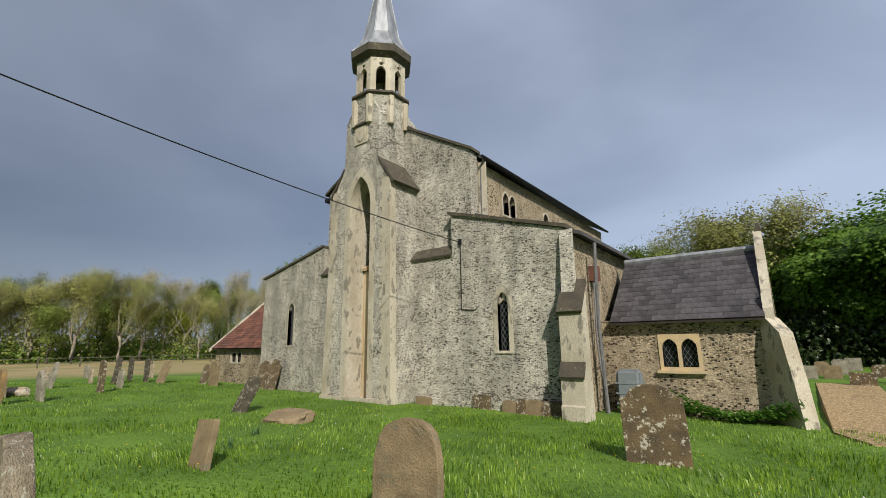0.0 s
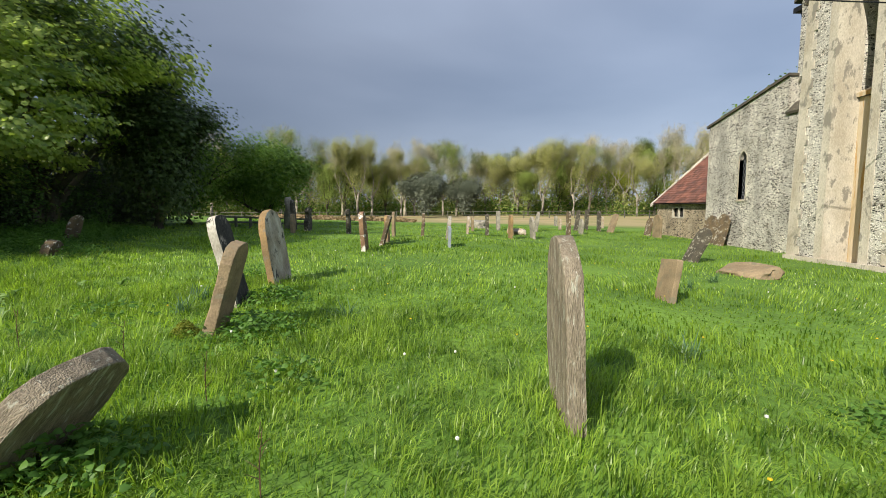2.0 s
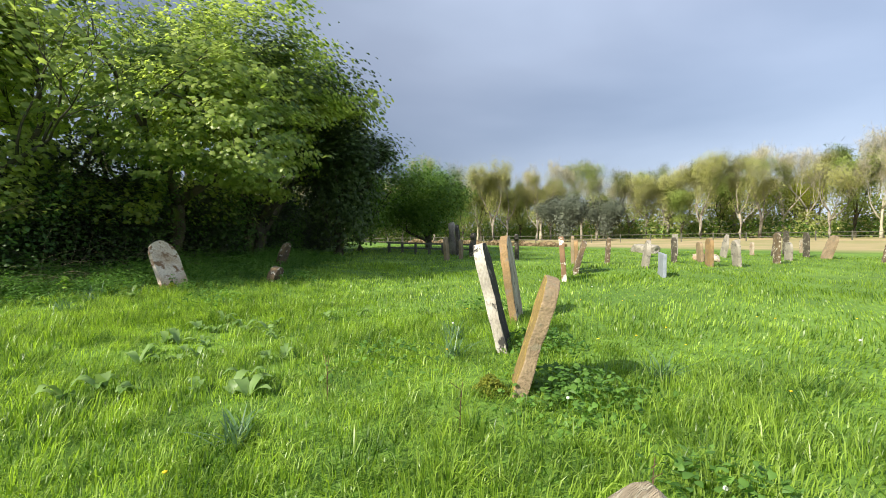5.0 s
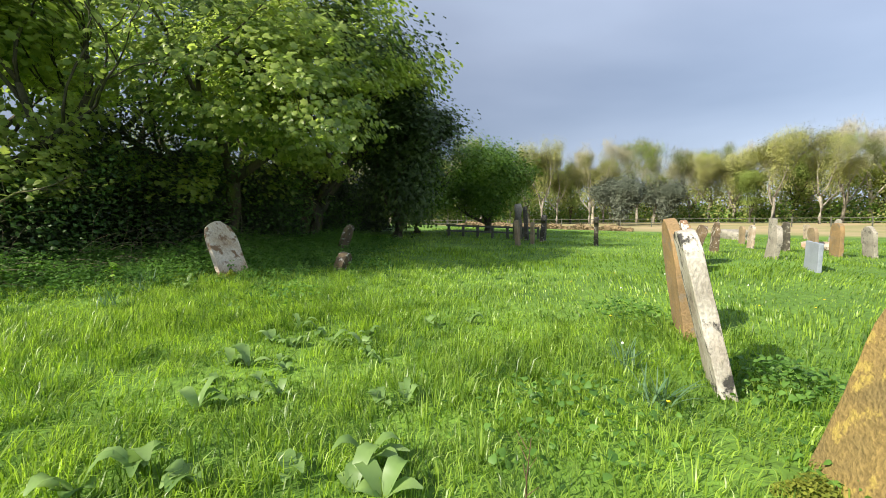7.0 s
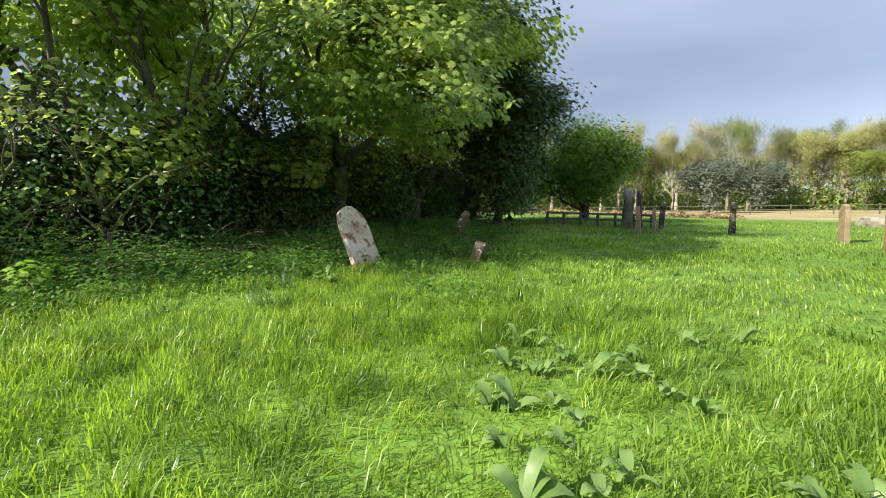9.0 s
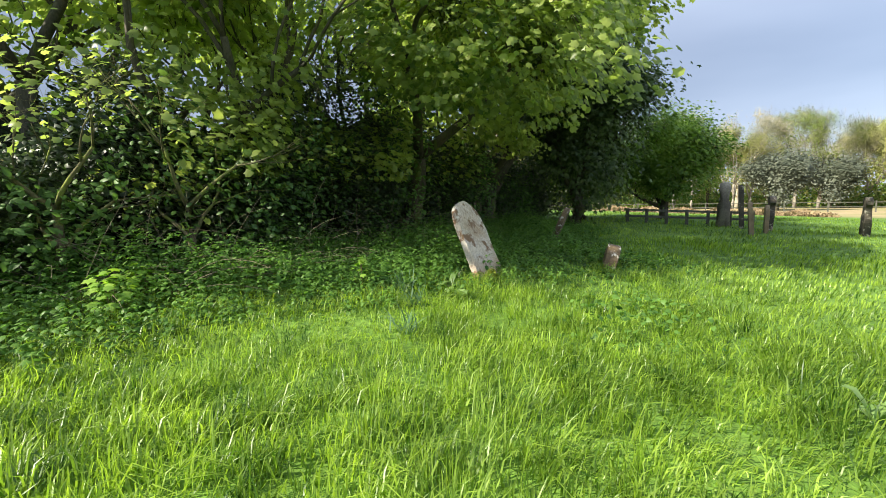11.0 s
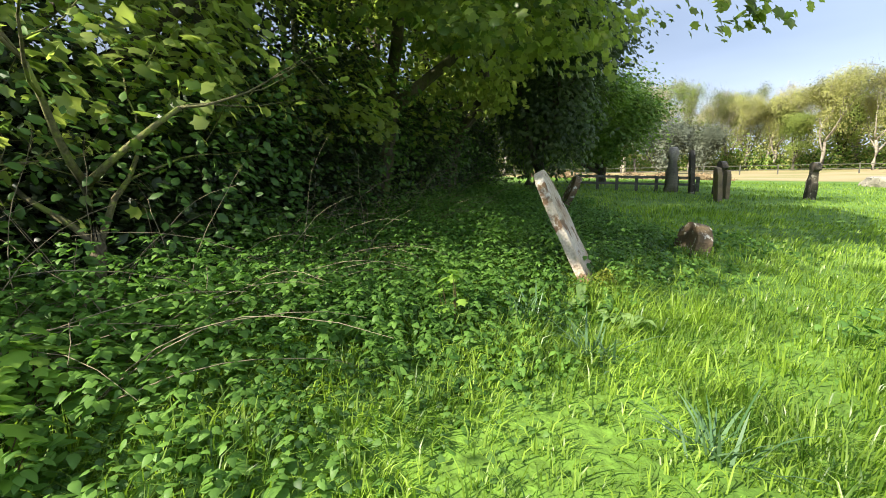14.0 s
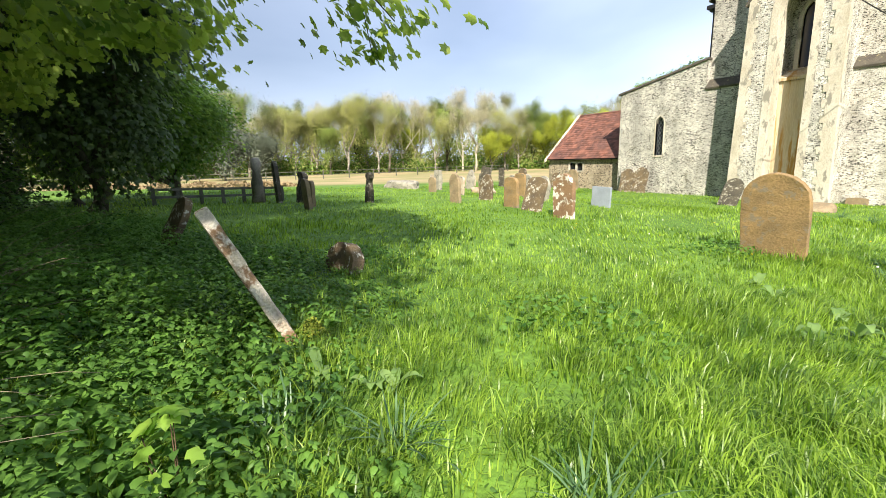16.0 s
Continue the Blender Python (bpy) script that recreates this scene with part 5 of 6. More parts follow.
# far woods across the field
FAR = []
for i, (leaf, bark, per, size, twigs, lab, trunk, hgt, spread, up, fill) in enumerate((
        (OLIVE, BARK_PALE, 34, 0.16, 3, "distant tree in yellow-green bud", 4.6, 3.9, 0.5, 0.25, 40),
        (FARGREEN, BARK, 44, 0.22, 3, "distant tree in fresh green leaf", 3.4, 3.5, 0.55, 0.2, 80),
        (OLIVE, TWIGBARK, 10, 0.14, 7, "distant bare tree with pale twigs", 5.0, 4.3, 0.5, 0.3, 10),
        (GREYG, BARK, 60, 0.24, 0, "distant grey-green evergreen oak", 1.2, 2.6, 0.6, 0.15, 90),
        (OLIVE, BARK_PALE, 44, 0.18, 2, "distant oak in olive leaf", 3.8, 3.9, 0.6, 0.2, 40),
        (FARGREEN, BARK_PALE, 24, 0.17, 3, "distant ash with thin green leaf", 4.8, 4.1, 0.45, 0.3, 30),
        (YELLOWL, BARK, 50, 0.22, 2, "distant oak in yellow new leaf", 3.0, 3.6, 0.6, 0.18, 90))):
    at = (-88 - 2 * i, -30 + 12 * i, -0.5)
    FAR.append(tree("far_tree", at, trunk, 0.32, hgt, 3, bark, leaf, per, size, 0.8, TUFT, lab, 50 + i, spread, (0, 0), up, 0.6, "woods across the field", [((at[0], at[1], trunk + 3.0), (3.4, 3.4, 4.2), fill)], twigs))
rr = random.Random(5)
for k in range(168):
    f = k / 167
    ang = math.radians(-62 + 178 * f)
    dist = 76 + rr.uniform(0, 14) + (16 if k % 2 else 0)
    if f > 0.78:
        dist = 62 + rr.uniform(0, 20)
    x, y = -14 - math.cos(ang) * dist, 2 + math.sin(ang) * dist
    if f < 0.55 or 0.65 < f < 0.72:
        pick = rr.choice((0, 0, 1, 2, 2, 5, 4, 5, 0, 2, 1))
    elif f < 0.65:
        pick = rr.choice((6, 6, 1, 6, 0))
    else:
        pick = rr.choice((1, 1, 4, 5, 1))
    s = rr.uniform(0.74, 1.02)
    c = copy_thing(FAR[pick], Matrix.Translation((x, y, -0.6)) @ Matrix.Rotation(rr.uniform(0, 6.28), 4, "Z"))
    c.scale = (s * 0.9, s * 0.9, s * rr.uniform(0.95, 1.2))
c = copy_thing(FAR[3], Matrix.Translation((-78, -2, -0.6)))


def underwood():
    g = np.random.default_rng(9)
    n = 200000
    ang = np.radians(g.uniform(-64, 118, n))
    dist = 82 + g.uniform(0, 24, n)
    x, y = -14 - np.cos(ang) * dist, 2 + np.sin(ang) * dist
    z = -0.5 + g.beta(1, 1.4, n) * (7.6 + 2.0 * np.sin(ang * 23) + 1.6 * np.sin(ang * 51))
    up = g.normal(size=(n, 3)) + np.array([0.6, 0, 0.8])
    for mat, sel, lab in ((FARGREEN, slice(0, n // 4), "tangled green undergrowth at the foot of the far woods"), (OLIVE, slice(n // 4, n * 3 // 5), "yellowish budding scrub at the foot of the far woods"), (LIMEL, slice(n * 3 // 5, n), "undergrowth coloured dark for the shade at the foot of the far woods")):
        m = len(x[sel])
        # the LIMEL layer stays low: its dark green paints shade under the woods
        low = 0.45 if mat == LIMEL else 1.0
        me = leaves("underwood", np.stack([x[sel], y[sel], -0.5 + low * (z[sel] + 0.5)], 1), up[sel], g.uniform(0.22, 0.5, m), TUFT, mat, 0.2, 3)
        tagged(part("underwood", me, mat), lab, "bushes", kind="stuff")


underwood()
# big trees beyond the porch
LIME = tree("lime_tree", (5.5, 52.0, -0.8), 2.4, 0.40, 3.9, 3, BARK, LIMEL, 46, 0.30, 0.3, PALM, "tall broad tree in deep green leaf beyond the porch", 171, 0.6, (0, 0), 0.16, 0.75, "trees beyond the porch",
            [((5.5, 52.0, 6.0), (5.2, 5.2, 6.6), 150)])
for k, (x, y, s) in enumerate(((11.5, 50, 1.15), (17.5, 52, 1.2), (9, 59, 1.25), (15, 60, 1.2), (23, 56, 1.2), (1.5, 60, 1.05), (3.5, 66, 1.1))):
    c = copy_thing(LIME, Matrix.Translation((x, y, -0.9)) @ Matrix.Rotation(k * 1.3 + 0.7, 4, "Z"))
    c.scale = (s, s, s)
for k, (x, y, s, pick) in enumerate(((-3.6, 52, 1.25, 4), (-10, 50, 0.98, 1), (-1.0, 66, 1.3, 4), (-14, 66, 1.0, 1), (-8, 70, 1.15, 5))):
    c = copy_thing(FAR[pick], Matrix.Translation((x, y, -0.8)) @ Matrix.Rotation(k * 1.3, 4, "Z"))
    c.scale = (s, s, s)


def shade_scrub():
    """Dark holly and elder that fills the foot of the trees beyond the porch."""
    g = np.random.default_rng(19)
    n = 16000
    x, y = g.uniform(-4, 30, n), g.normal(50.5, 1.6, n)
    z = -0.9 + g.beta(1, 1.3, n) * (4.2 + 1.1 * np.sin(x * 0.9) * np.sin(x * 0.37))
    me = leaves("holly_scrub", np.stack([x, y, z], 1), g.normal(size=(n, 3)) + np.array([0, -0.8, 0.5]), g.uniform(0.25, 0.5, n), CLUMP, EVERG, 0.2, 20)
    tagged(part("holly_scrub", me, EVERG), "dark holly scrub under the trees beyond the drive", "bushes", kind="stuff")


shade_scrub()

# ---------------- grass and low plants ----------------
def distance_to_walk(x, y):
    """Distance in plan from the trodden line through the churchyard."""
    line = np.array([(0.5, 0.5), (-0.3, -1.2), (-2.6, -4.2), (-4.2, -9.0), (-6.0, -12.4)])
    best = np.full(x.shape, 1e9)
    for (ax, ay), (bx, by) in zip(line, line[1:]):
        t = np.clip(((x - ax) * (bx - ax) + (y - ay) * (by - ay)) / ((bx - ax) ** 2 + (by - ay) ** 2), 0, 1)
        best = np.minimum(best, np.hypot(x - ax - t * (bx - ax), y - ay - t * (by - ay)))
    return best


def blades(name, x, y, h, w, seed, mat, lean_x, lean_y):
    g = np.random.default_rng(seed)
    n = len(x)
    a = g.uniform(0, 2 * np.pi, n)
    dx = (lean_x + 0.45 * np.cos(a) * g.uniform(0, 1, n)) * h
    dy = (lean_y + 0.45 * np.sin(a) * g.uniform(0, 1, n)) * h
    fall = np.clip(1.08 - 0.42 * np.hypot(dx, dy) / h, 0.35, 1)
    side = np.stack([-np.sin(a) * w, np.cos(a) * w, np.zeros(n)], 1)
    p = np.stack([x, y, ground_z(x, y) - 0.02], 1)
    mid = p + np.stack([dx * 0.38, dy * 0.38, h * 0.66], 1)
    tip = p + np.stack([dx * 1.1, dy * 1.1, h * fall], 1)
    v = np.stack([p - side, p + side, mid - side * 0.8, mid + side * 0.8, tip], 1).reshape(-1, 3)
    b = (np.arange(n) * 5)[:, None, None]
    t = np.array([(0, 1, 3), (0, 3, 2), (2, 3, 4)])[None]
    ob = part(name, fast_mesh(name, v, (b + t).reshape(-1, 3), mat))
    return tagged(ob, "lush uneven spring grass", "grass", kind="stuff")


def clear_of_buildings(x, y):
    return ~(((x > -25.2) & (x < -5.1) & (y > 14.85)) | ((x > -17.3) & (x < -12.8) & (y > 13.4)) | ((x > -6) & (x < 0.3) & (y > 18.1)) | ((x > -32) & (x < -24) & (y > 15.6)))


def tussocks(g, n, xr, yr, reach):
    """Centres of grass tufts, thinning out away from the trodden line."""
    x, y = g.uniform(*xr, n), g.uniform(*yr, n)
    keep = (g.uniform(0, 1, n) < np.clip(1.1 - distance_to_walk(x, y) / reach, 0.0, 1)) & clear_of_buildings(x, y)
    return x[keep], y[keep]


def grow_grass():
    g = np.random.default_rng(3)
    # tufts close by: blades fan out from each centre and lie over together
    cx, cy = tussocks(g, 33000, (-16, 6), (-14.5, 8), 7.0)
    m = len(cx)
    per = 26
    ang = g.uniform(0, 2 * np.pi, m) * 0.5 + 1.1 * np.sin(cx * 0.9) + 0.8 * np.cos(cy * 1.1)
    lay = g.gamma(1.6, 0.30, m)
    tall = (0.105 + 0.035 * np.sin(cx * 1.3 + np.sin(cy)) * np.sin(cy * 1.5)) * g.uniform(0.6, 1.7, m)
    rad = g.uniform(0.05, 0.14, m)
    ox, oy = g.normal(0, 1, (m, per)) * rad[:, None], g.normal(0, 1, (m, per)) * rad[:, None]
    x, y = (cx[:, None] + ox).ravel(), (cy[:, None] + oy).ravel()
    lx = (np.cos(ang) * lay)[:, None] + ox / rad[:, None] * 0.3
    ly = (np.sin(ang) * lay)[:, None] + oy / rad[:, None] * 0.3
    h = (tall[:, None] * g.uniform(0.5, 1.5, (m, per))).ravel()
    blades("grass_tufts", x, y, h, g.uniform(0.0028, 0.006, len(x)), 4, GRASSM, lx.ravel(), ly.ravel())
    # a short sward between the tufts and out to the walls
    n = 360000
    x, y = g.uniform(-36, 9, n), g.uniform(-15, 17.5, n)
    keep = (g.uniform(0, 1, n) < np.clip(1.1 - distance_to_walk(x, y) / 22, 0.2, 1)) & clear_of_buildings(x, y)
    x, y = x[keep], y[keep]
    far = np.clip(distance_to_walk(x, y) / 8, 0, 1)
    h = g.uniform(0.05, 0.13, len(x)) * (0.8 + 0.5 * np.sin(x * 1.4 + np.sin(y * 1.1)) * np.sin(y * 1.2))
    blades("grass_sward", x, y, h + 0.03 * far, (0.004 + 0.006 * far) * g.uniform(0.7, 1.3, len(x)), 5, GRASSM, 0.35 * np.sin(x * 0.7), 0.35 * np.cos(y * 0.8))


grow_grass()


def low_plants(name, n, xr, yr, edge, size, shape, mat, label, seed, zr=(0.05, 0.35)):
    g = np.random.default_rng(seed)
    x, y = g.uniform(*xr, n), g.uniform(*yr, n)
    lump = np.sin(x * 1.7 + seed) * np.sin(y * 1.9) * 0.5 + 0.5
    keep = g.uniform(0, 1, n) < np.clip((edge(x) - y) / 1.3, 0, 1)
    x, y, lump = x[keep], y[keep], lump[keep]
    rise = np.clip((edge(x) - y) / 2.5, 0.15, 1)
    z = ground_z(x, y) + zr[0] + (zr[1] - zr[0]) * rise * (0.35 + lump) * g.uniform(0.3, 1.1, len(x))
    up = np.stack([g.normal(0, 0.45, len(x)), g.normal(0.15, 0.45, len(x)), np.ones(len(x))], 1)
    me = leaves(name, np.stack([x, y, z], 1), up, size * g.uniform(0.5, 1.4, len(x)), shape, mat, 0.25, seed)
    tagged(part(name, me, mat), label, "plants", kind="stuff")


def bank_edge(x):
    return np.interp(x, [-24, -17, -14, -12, -10, -9, -8, -6, -4, 2], [-11.8, -11.2, -10.3, -9.8, -10.1, -10.6, -11.4, -11.95, -12.3, -13.0]) + 0.25 * np.sin(x * 2.3)


def nettle_bank():
    """Upright stems with whorls of drooping toothed leaves, tallest towards the hedge."""
    g = np.random.default_rng(61)
    n = 15000
    x, y = g.uniform(-20, 0.5, n), g.uniform(-15.6, -9.0, n)
    back = bank_edge(x) - y
    keep = (g.uniform(0, 1, n) < np.clip(back / 1.2, 0, 1)) & (np.hypot(x + 9.4, y + 11.4) > 0.35)
    x, y, back = x[keep], y[keep], back[keep]
    lump = 0.5 + 0.5 * np.sin(x * 1.7 + 1.0) * np.sin(y * 1.9 + 0.5 * x)
    h = np.clip(0.10 + 0.15 * back, 0.1, 0.46) * (0.55 + 0.75 * lump) * g.uniform(0.7, 1.25, len(x)) + 0.30 * np.exp(-((x + 6.3) ** 2 + (y + 14.6) ** 2) / 0.8)
    c, up, out, size = [], [], [], []
    for level in range(4):
        for k in range(3):
            a = g.uniform(0, 6.28, len(x))
            f = 1.0 - 0.24 * level
            d = np.stack([np.cos(a), np.sin(a), -0.35 + 0 * a], 1)
            s = g.uniform(0.045, 0.085, len(x)) * (0.6 + 0.22 * level)
            c.append(np.stack([x, y, ground_z(x, y) + h * f], 1) + d * (s * 0.62)[:, None])
            up.append(np.stack([0.45 * np.cos(a), 0.45 * np.sin(a), np.ones(len(x))], 1) + g.normal(0, 0.22, (len(x), 3)))
            out.append(d)
            size.append(s)
    c, up, out, size = np.concatenate(c), np.concatenate(up), np.concatenate(out), np.concatenate(size)
    me = leaves("nettle_bank", c, up, size, NETTLE, IVYL, 0.3, 61, out)
    tagged(part("nettle_bank", me, IVYL), "bank of nettles and bramble leaves", "plants", kind="stuff")


nettle_bank()
low_plants("ground_ivy", 70000, (-16, 1), (-15.0, -8.8), lambda x: bank_edge(x) + 0.35, 0.034, HEART, ELDERL, "low carpet of ground ivy among the nettles", 62, (0.02, 0.22))


def seedling_clump(x, y, r, n, seed):
    g = np.random.default_rng(seed)
    a, q = g.uniform(0, 6.28, n), r * np.sqrt(g.uniform(0, 1, n))
    px, py = x + q * np.cos(a), y + q * np.sin(a)
    z = ground_z(px, py) + 0.30 + 0.22 * (1 - (q / r) ** 2) - g.uniform(0, 0.16, n)
    up = np.stack([0.4 * np.cos(a), 0.4 * np.sin(a), np.ones(n)], 1) + g.normal(0, 0.15, (n, 3))
    out = np.stack([np.cos(a), np.sin(a), -0.2 + 0 * a], 1)
    t = thing("seedling_clump", (x, y, gz(x, y)), "bright green lobed seedlings among the nettles", "plant", "seedlings on the bank")
    me = leaves("foliage", np.stack([px - x, py - y, z - gz(x, y)], 1), up, g.uniform(0.07, 0.13, n), PALM, SEEDL, 0.25, seed, out)
    part("foliage", me, SEEDL, t)
    bm = bmesh.new()
    for k in range(0, n, 4):
        tube(bm, [(0.4 * (px[k] - x), 0.4 * (py[k] - y), -0.02), (px[k] - x, py[k] - y, z[k] - gz(x, y))], [0.004, 0.002], 4)
    part("stem_bunch", bm, STALK, t, kind="stuff")


STALK = material("dry_stalk", (0.14, 0.09, 0.05), 0.9, 8, 60, 0.3)
for i, (x, y, r, n) in enumerate(((-5.75, -13.45, 0.26, 60), (-6.2, -13.85, 0.2, 40), (-8.1, -12.4, 0.13, 18))):
    seedling_clump(x, y, r, n, 630 + i)


# docks: rosettes of broad leaves in the grass
def dock(x, y, seed, size=0.26):
    g = np.random.default_rng(seed)
    n = g.integers(4, 8)
    a = g.uniform(0, 6.28, n)
    bm = bmesh.new()
    for k in range(n):
        out = Vector((math.cos(a[k]), math.sin(a[k]), 0))
        side = Vector((-out.y, out.x, 0))
        L, W = size * g.uniform(0.5, 1.4), size * g.uniform(0.17, 0.30)
        rise = g.uniform(0.9, 2.9)
        rows = []
        for i in range(5):
            f = i / 4
            c = out * L * f + Vector((0, 0, 0.02 + L * rise * (f - 0.75 * f * f)))
            ww = W * (0.15 + 1.1 * math.sin(math.pi * min(f * 0.9 + 0.08, 1)))
            lift = Vector((0, 0, 0.25 * ww))
            rows.append([bm.verts.new(c - side * ww + lift), bm.verts.new(c), bm.verts.new(c + side * ww + lift)])
        for p, q in zip(rows, rows[1:]):
            for i in (0, 1):
                bm.faces.new((p[i], p[i + 1], q[i + 1], q[i]))
    ob = part("dock_plant", bm, DOCKL, smooth=True)
    ob.matrix_basis = Matrix.Translation((x, y, gz(x, y)))
    tagged(ob, "broad-leaved dock plant in the grass", "plant", "dock plants")


g7 = np.random.default_rng(70)
DOCKS = [(-4.7, -5.9), (-4.7, -5.65), (-4.75, -5.4), (-4.95, -5.65), (-4.4, -6.4), (-4.4, -6.85), (-4.15, -6.9), (-5.4, -6.85), (-5.6, -6.75), (-5.75, -5.85), (-5.85, -5.7), (-6.75, -7.1), (-6.9, -6.75), (-6.6, -7.4),
         (-6.55, -7.5), (-6.95, -7.35), (-6.15, -7.2), (-5.9, -7.5), (-5.7, -7.1), (-6.8, -6.85), (-6.6, -6.6), (-6.55, -6.35), (-5.5, -7.35), (-7.1, -7.85), (-6.5, -7.65), (-5.85, -7.6), (-5.95, -7.0), (-7.2, -6.9), (-5.2, -7.1), (-8.5, -11.4), (-8.8, -11.5), (-8.45, -11.2), (-8.3, -5.9), (-7.9, -6.4)]
for i, (x, y) in enumerate(DOCKS):
    dock(x + g7.normal(0, 0.05), y + g7.normal(0, 0.05), 200 + i, float(g7.uniform(0.16, 0.22) if i < 7 else g7.uniform(0.09, 0.165)))

# weeds round the feet of the stones, and clumps of narrow leaves
def weed_ring(x, y, r, n, seed, h=0.3):
    g = np.random.default_rng(seed)
    px, py = x + g.normal(0, r, n), y + g.normal(0, r * 0.8, n)
    z = ground_z(px, py) + g.uniform(0.03, h, n) * np.exp(-((px - x) ** 2 + (py - y) ** 2) / (2.5 * r * r))
    up = np.stack([g.normal(0, 0.5, n), g.normal(0, 0.5, n), np.ones(n)], 1)
    me = leaves("weeds", np.stack([px, py, z], 1), up, g.uniform(0.03, 0.075, n), HEART, IVYL, 0.25, seed)
    tagged(part("weeds", me, IVYL), "low leafy weeds in the grass", "weeds", "weeds in the churchyard", "stuff")


for i, (x, y, r, n) in enumerate(((-2.7, -2.5, 0.35, 700), (-5.6, -2.5, 0.45, 900), (-7.3, -2.9, 0.35, 500), (-1.7, -3.6, 0.4, 500), (-4.2, -1.7, 0.3, 260), (-3.4, 3.3, 0.25, 300), (-12.2, -9.7, 0.6, 900), (-9.6, -4.0, 0.4, 400), (-6.0, -4.6, 0.5, 300), (-8.6, -9.2, 0.5, 300))):
    weed_ring(x, y, r, n, 300 + i)


def leaf_clump(x, y, seed, n=34, h=0.34):
    """A clump of long narrow arching leaves."""
    r = random.Random(seed)
    bm = bmesh.new()
    for k in range(n):
        a = r.uniform(0, 6.28)
        out, side = Vector((math.cos(a), math.sin(a), 0)), Vector((-math.sin(a), math.cos(a), 0))
        L, w, s = h * r.uniform(0.6, 1.3), r.uniform(0.005, 0.010), r.uniform(0.25, 1.1)
        base = Vector((r.gauss(0, 0.06), r.gauss(0, 0.06), -0.02))
        rows = []
        for i in range(5):
            f = i / 4
            c = base + out * L * s * f + Vector((0, 0, L * (f - 0.5 * s * f * f)))
            ww = w * (1 - f) ** 0.5 + 0.0006
            rows.append((bm.verts.new(c - side * ww), bm.verts.new(c + side * ww)))
        for p, q in zip(rows, rows[1:]):
            bm.faces.new((p[0], p[1], q[1], q[0]))
    ob = part("daffodil_leaves", bm, CLUMPL)
    ob.matrix_basis = Matrix.Translation((x, y, gz(x, y)))
    tagged(ob, "spent daffodil clump of narrow blue-green leaves", "plant", "daffodil clumps")


CLUMPL = leaf_material("daffodil_leaf", (0.06, 0.13, 0.05), (0.17, 0.27, 0.13), 0.25, 0.4, 0.4)
for i, (x, y) in enumerate(((-6.5, -1.6), (-3.0, 3.1), (-2.8, 3.4), (-6.6, -3.9), (-7.4, -4.1), (-7.9, -11.4), (-8.3, -11.9), (-5.2, 2.6), (-9.6, 5.2), (-10.6, 6.4), (-4.0, -4.9), (-7.0, -10.9))):
    leaf_clump(x, y, 400 + i)


def moss_cushion(x, y, r, n, seed):
    g = np.random.default_rng(seed)
    px, py = x + g.normal(0, r, n), y + g.normal(0, r, n)
    q = ((px - x) ** 2 + (py - y) ** 2) / (2 * r * r)
    z = ground_z(px, py) + 0.20 * np.exp(-q) * g.uniform(0.5, 1.0, n)
    me = leaves("moss_cushion", np.stack([px, py, z], 1), g.normal(0, 0.5, (n, 3)) + np.array([0, 0, 1]), g.uniform(0.012, 0.03, n), TUFT, MOSSL, 0.2, seed)
    tagged(part("moss_cushion", me, MOSSL), "golden moss cushion at the foot of a headstone", "moss", "moss cushions", "stuff")


MOSSL = leaf_material("golden_moss", (0.09, 0.12, 0.018), (0.34, 0.36, 0.06), 0.3, 0.8, 0.1, 6.0)
for i, (x, y, r, n) in enumerate(((-1.95, -3.75, 0.14, 2600), (-1.45, -3.7, 0.14, 1800), (-5.5, -3.3, 0.10, 1400), (-9.6, -11.3, 0.08, 900))):
    moss_cushion(x, y, r, n, 700 + i)

# bare flower stalks
def stalk(x, y, seed):
    r = random.Random(seed)
    bm = bmesh.new()
    tube(bm, [(0, 0, -0.02), (0.02, 0.01, 0.22), (0.01, 0.03, 0.42)], [0.005, 0.004, 0.002], 5)
    for k in range(5):
        z, a = 0.12 + 0.06 * k, r.uniform(0, 6.28)
        tube(bm, [(0.015, 0.01, z), (0.015 + 0.07 * math.cos(a), 0.07 * math.sin(a), z + 0.06)], [0.003, 0.0015], 4)
    ob = part("weed_stalk", bm, STALK)
    ob.matrix_basis = Matrix.Translation((x, y, gz(x, y)))
    tagged(ob, "dry brown dock stalk standing in the grass", "plant", "dry stalks")


for i, (x, y) in enumerate(((-2.6, -1.3), (-2.0, -2.2), (-4.6, -3.4), (-4.9, -4.7), (-3.8, -2.2))):
    stalk(x, y, i)

# growth along the aisle coping
g9 = np.random.default_rng(77)
cx = g9.uniform(-24.0, -19.6, 420)
cz = 5.66 + (cx + 25.0) / 5.6 * 1.26
cp = np.stack([cx, 15.3 + g9.normal(0, 0.15, 420), cz + 0.03 + g9.gamma(1.2, 0.09, 420)], 1)
tagged(part("coping_plants", leaves("coping_plants", cp, g9.normal(0, 0.5, (420, 3)) + np.array([0, -0.3, 1]), g9.uniform(0.08, 0.2, 420), OVAL, FRESH, 0.2, 8), FRESH), "weeds growing along the aisle coping", "weeds", kind="stuff")

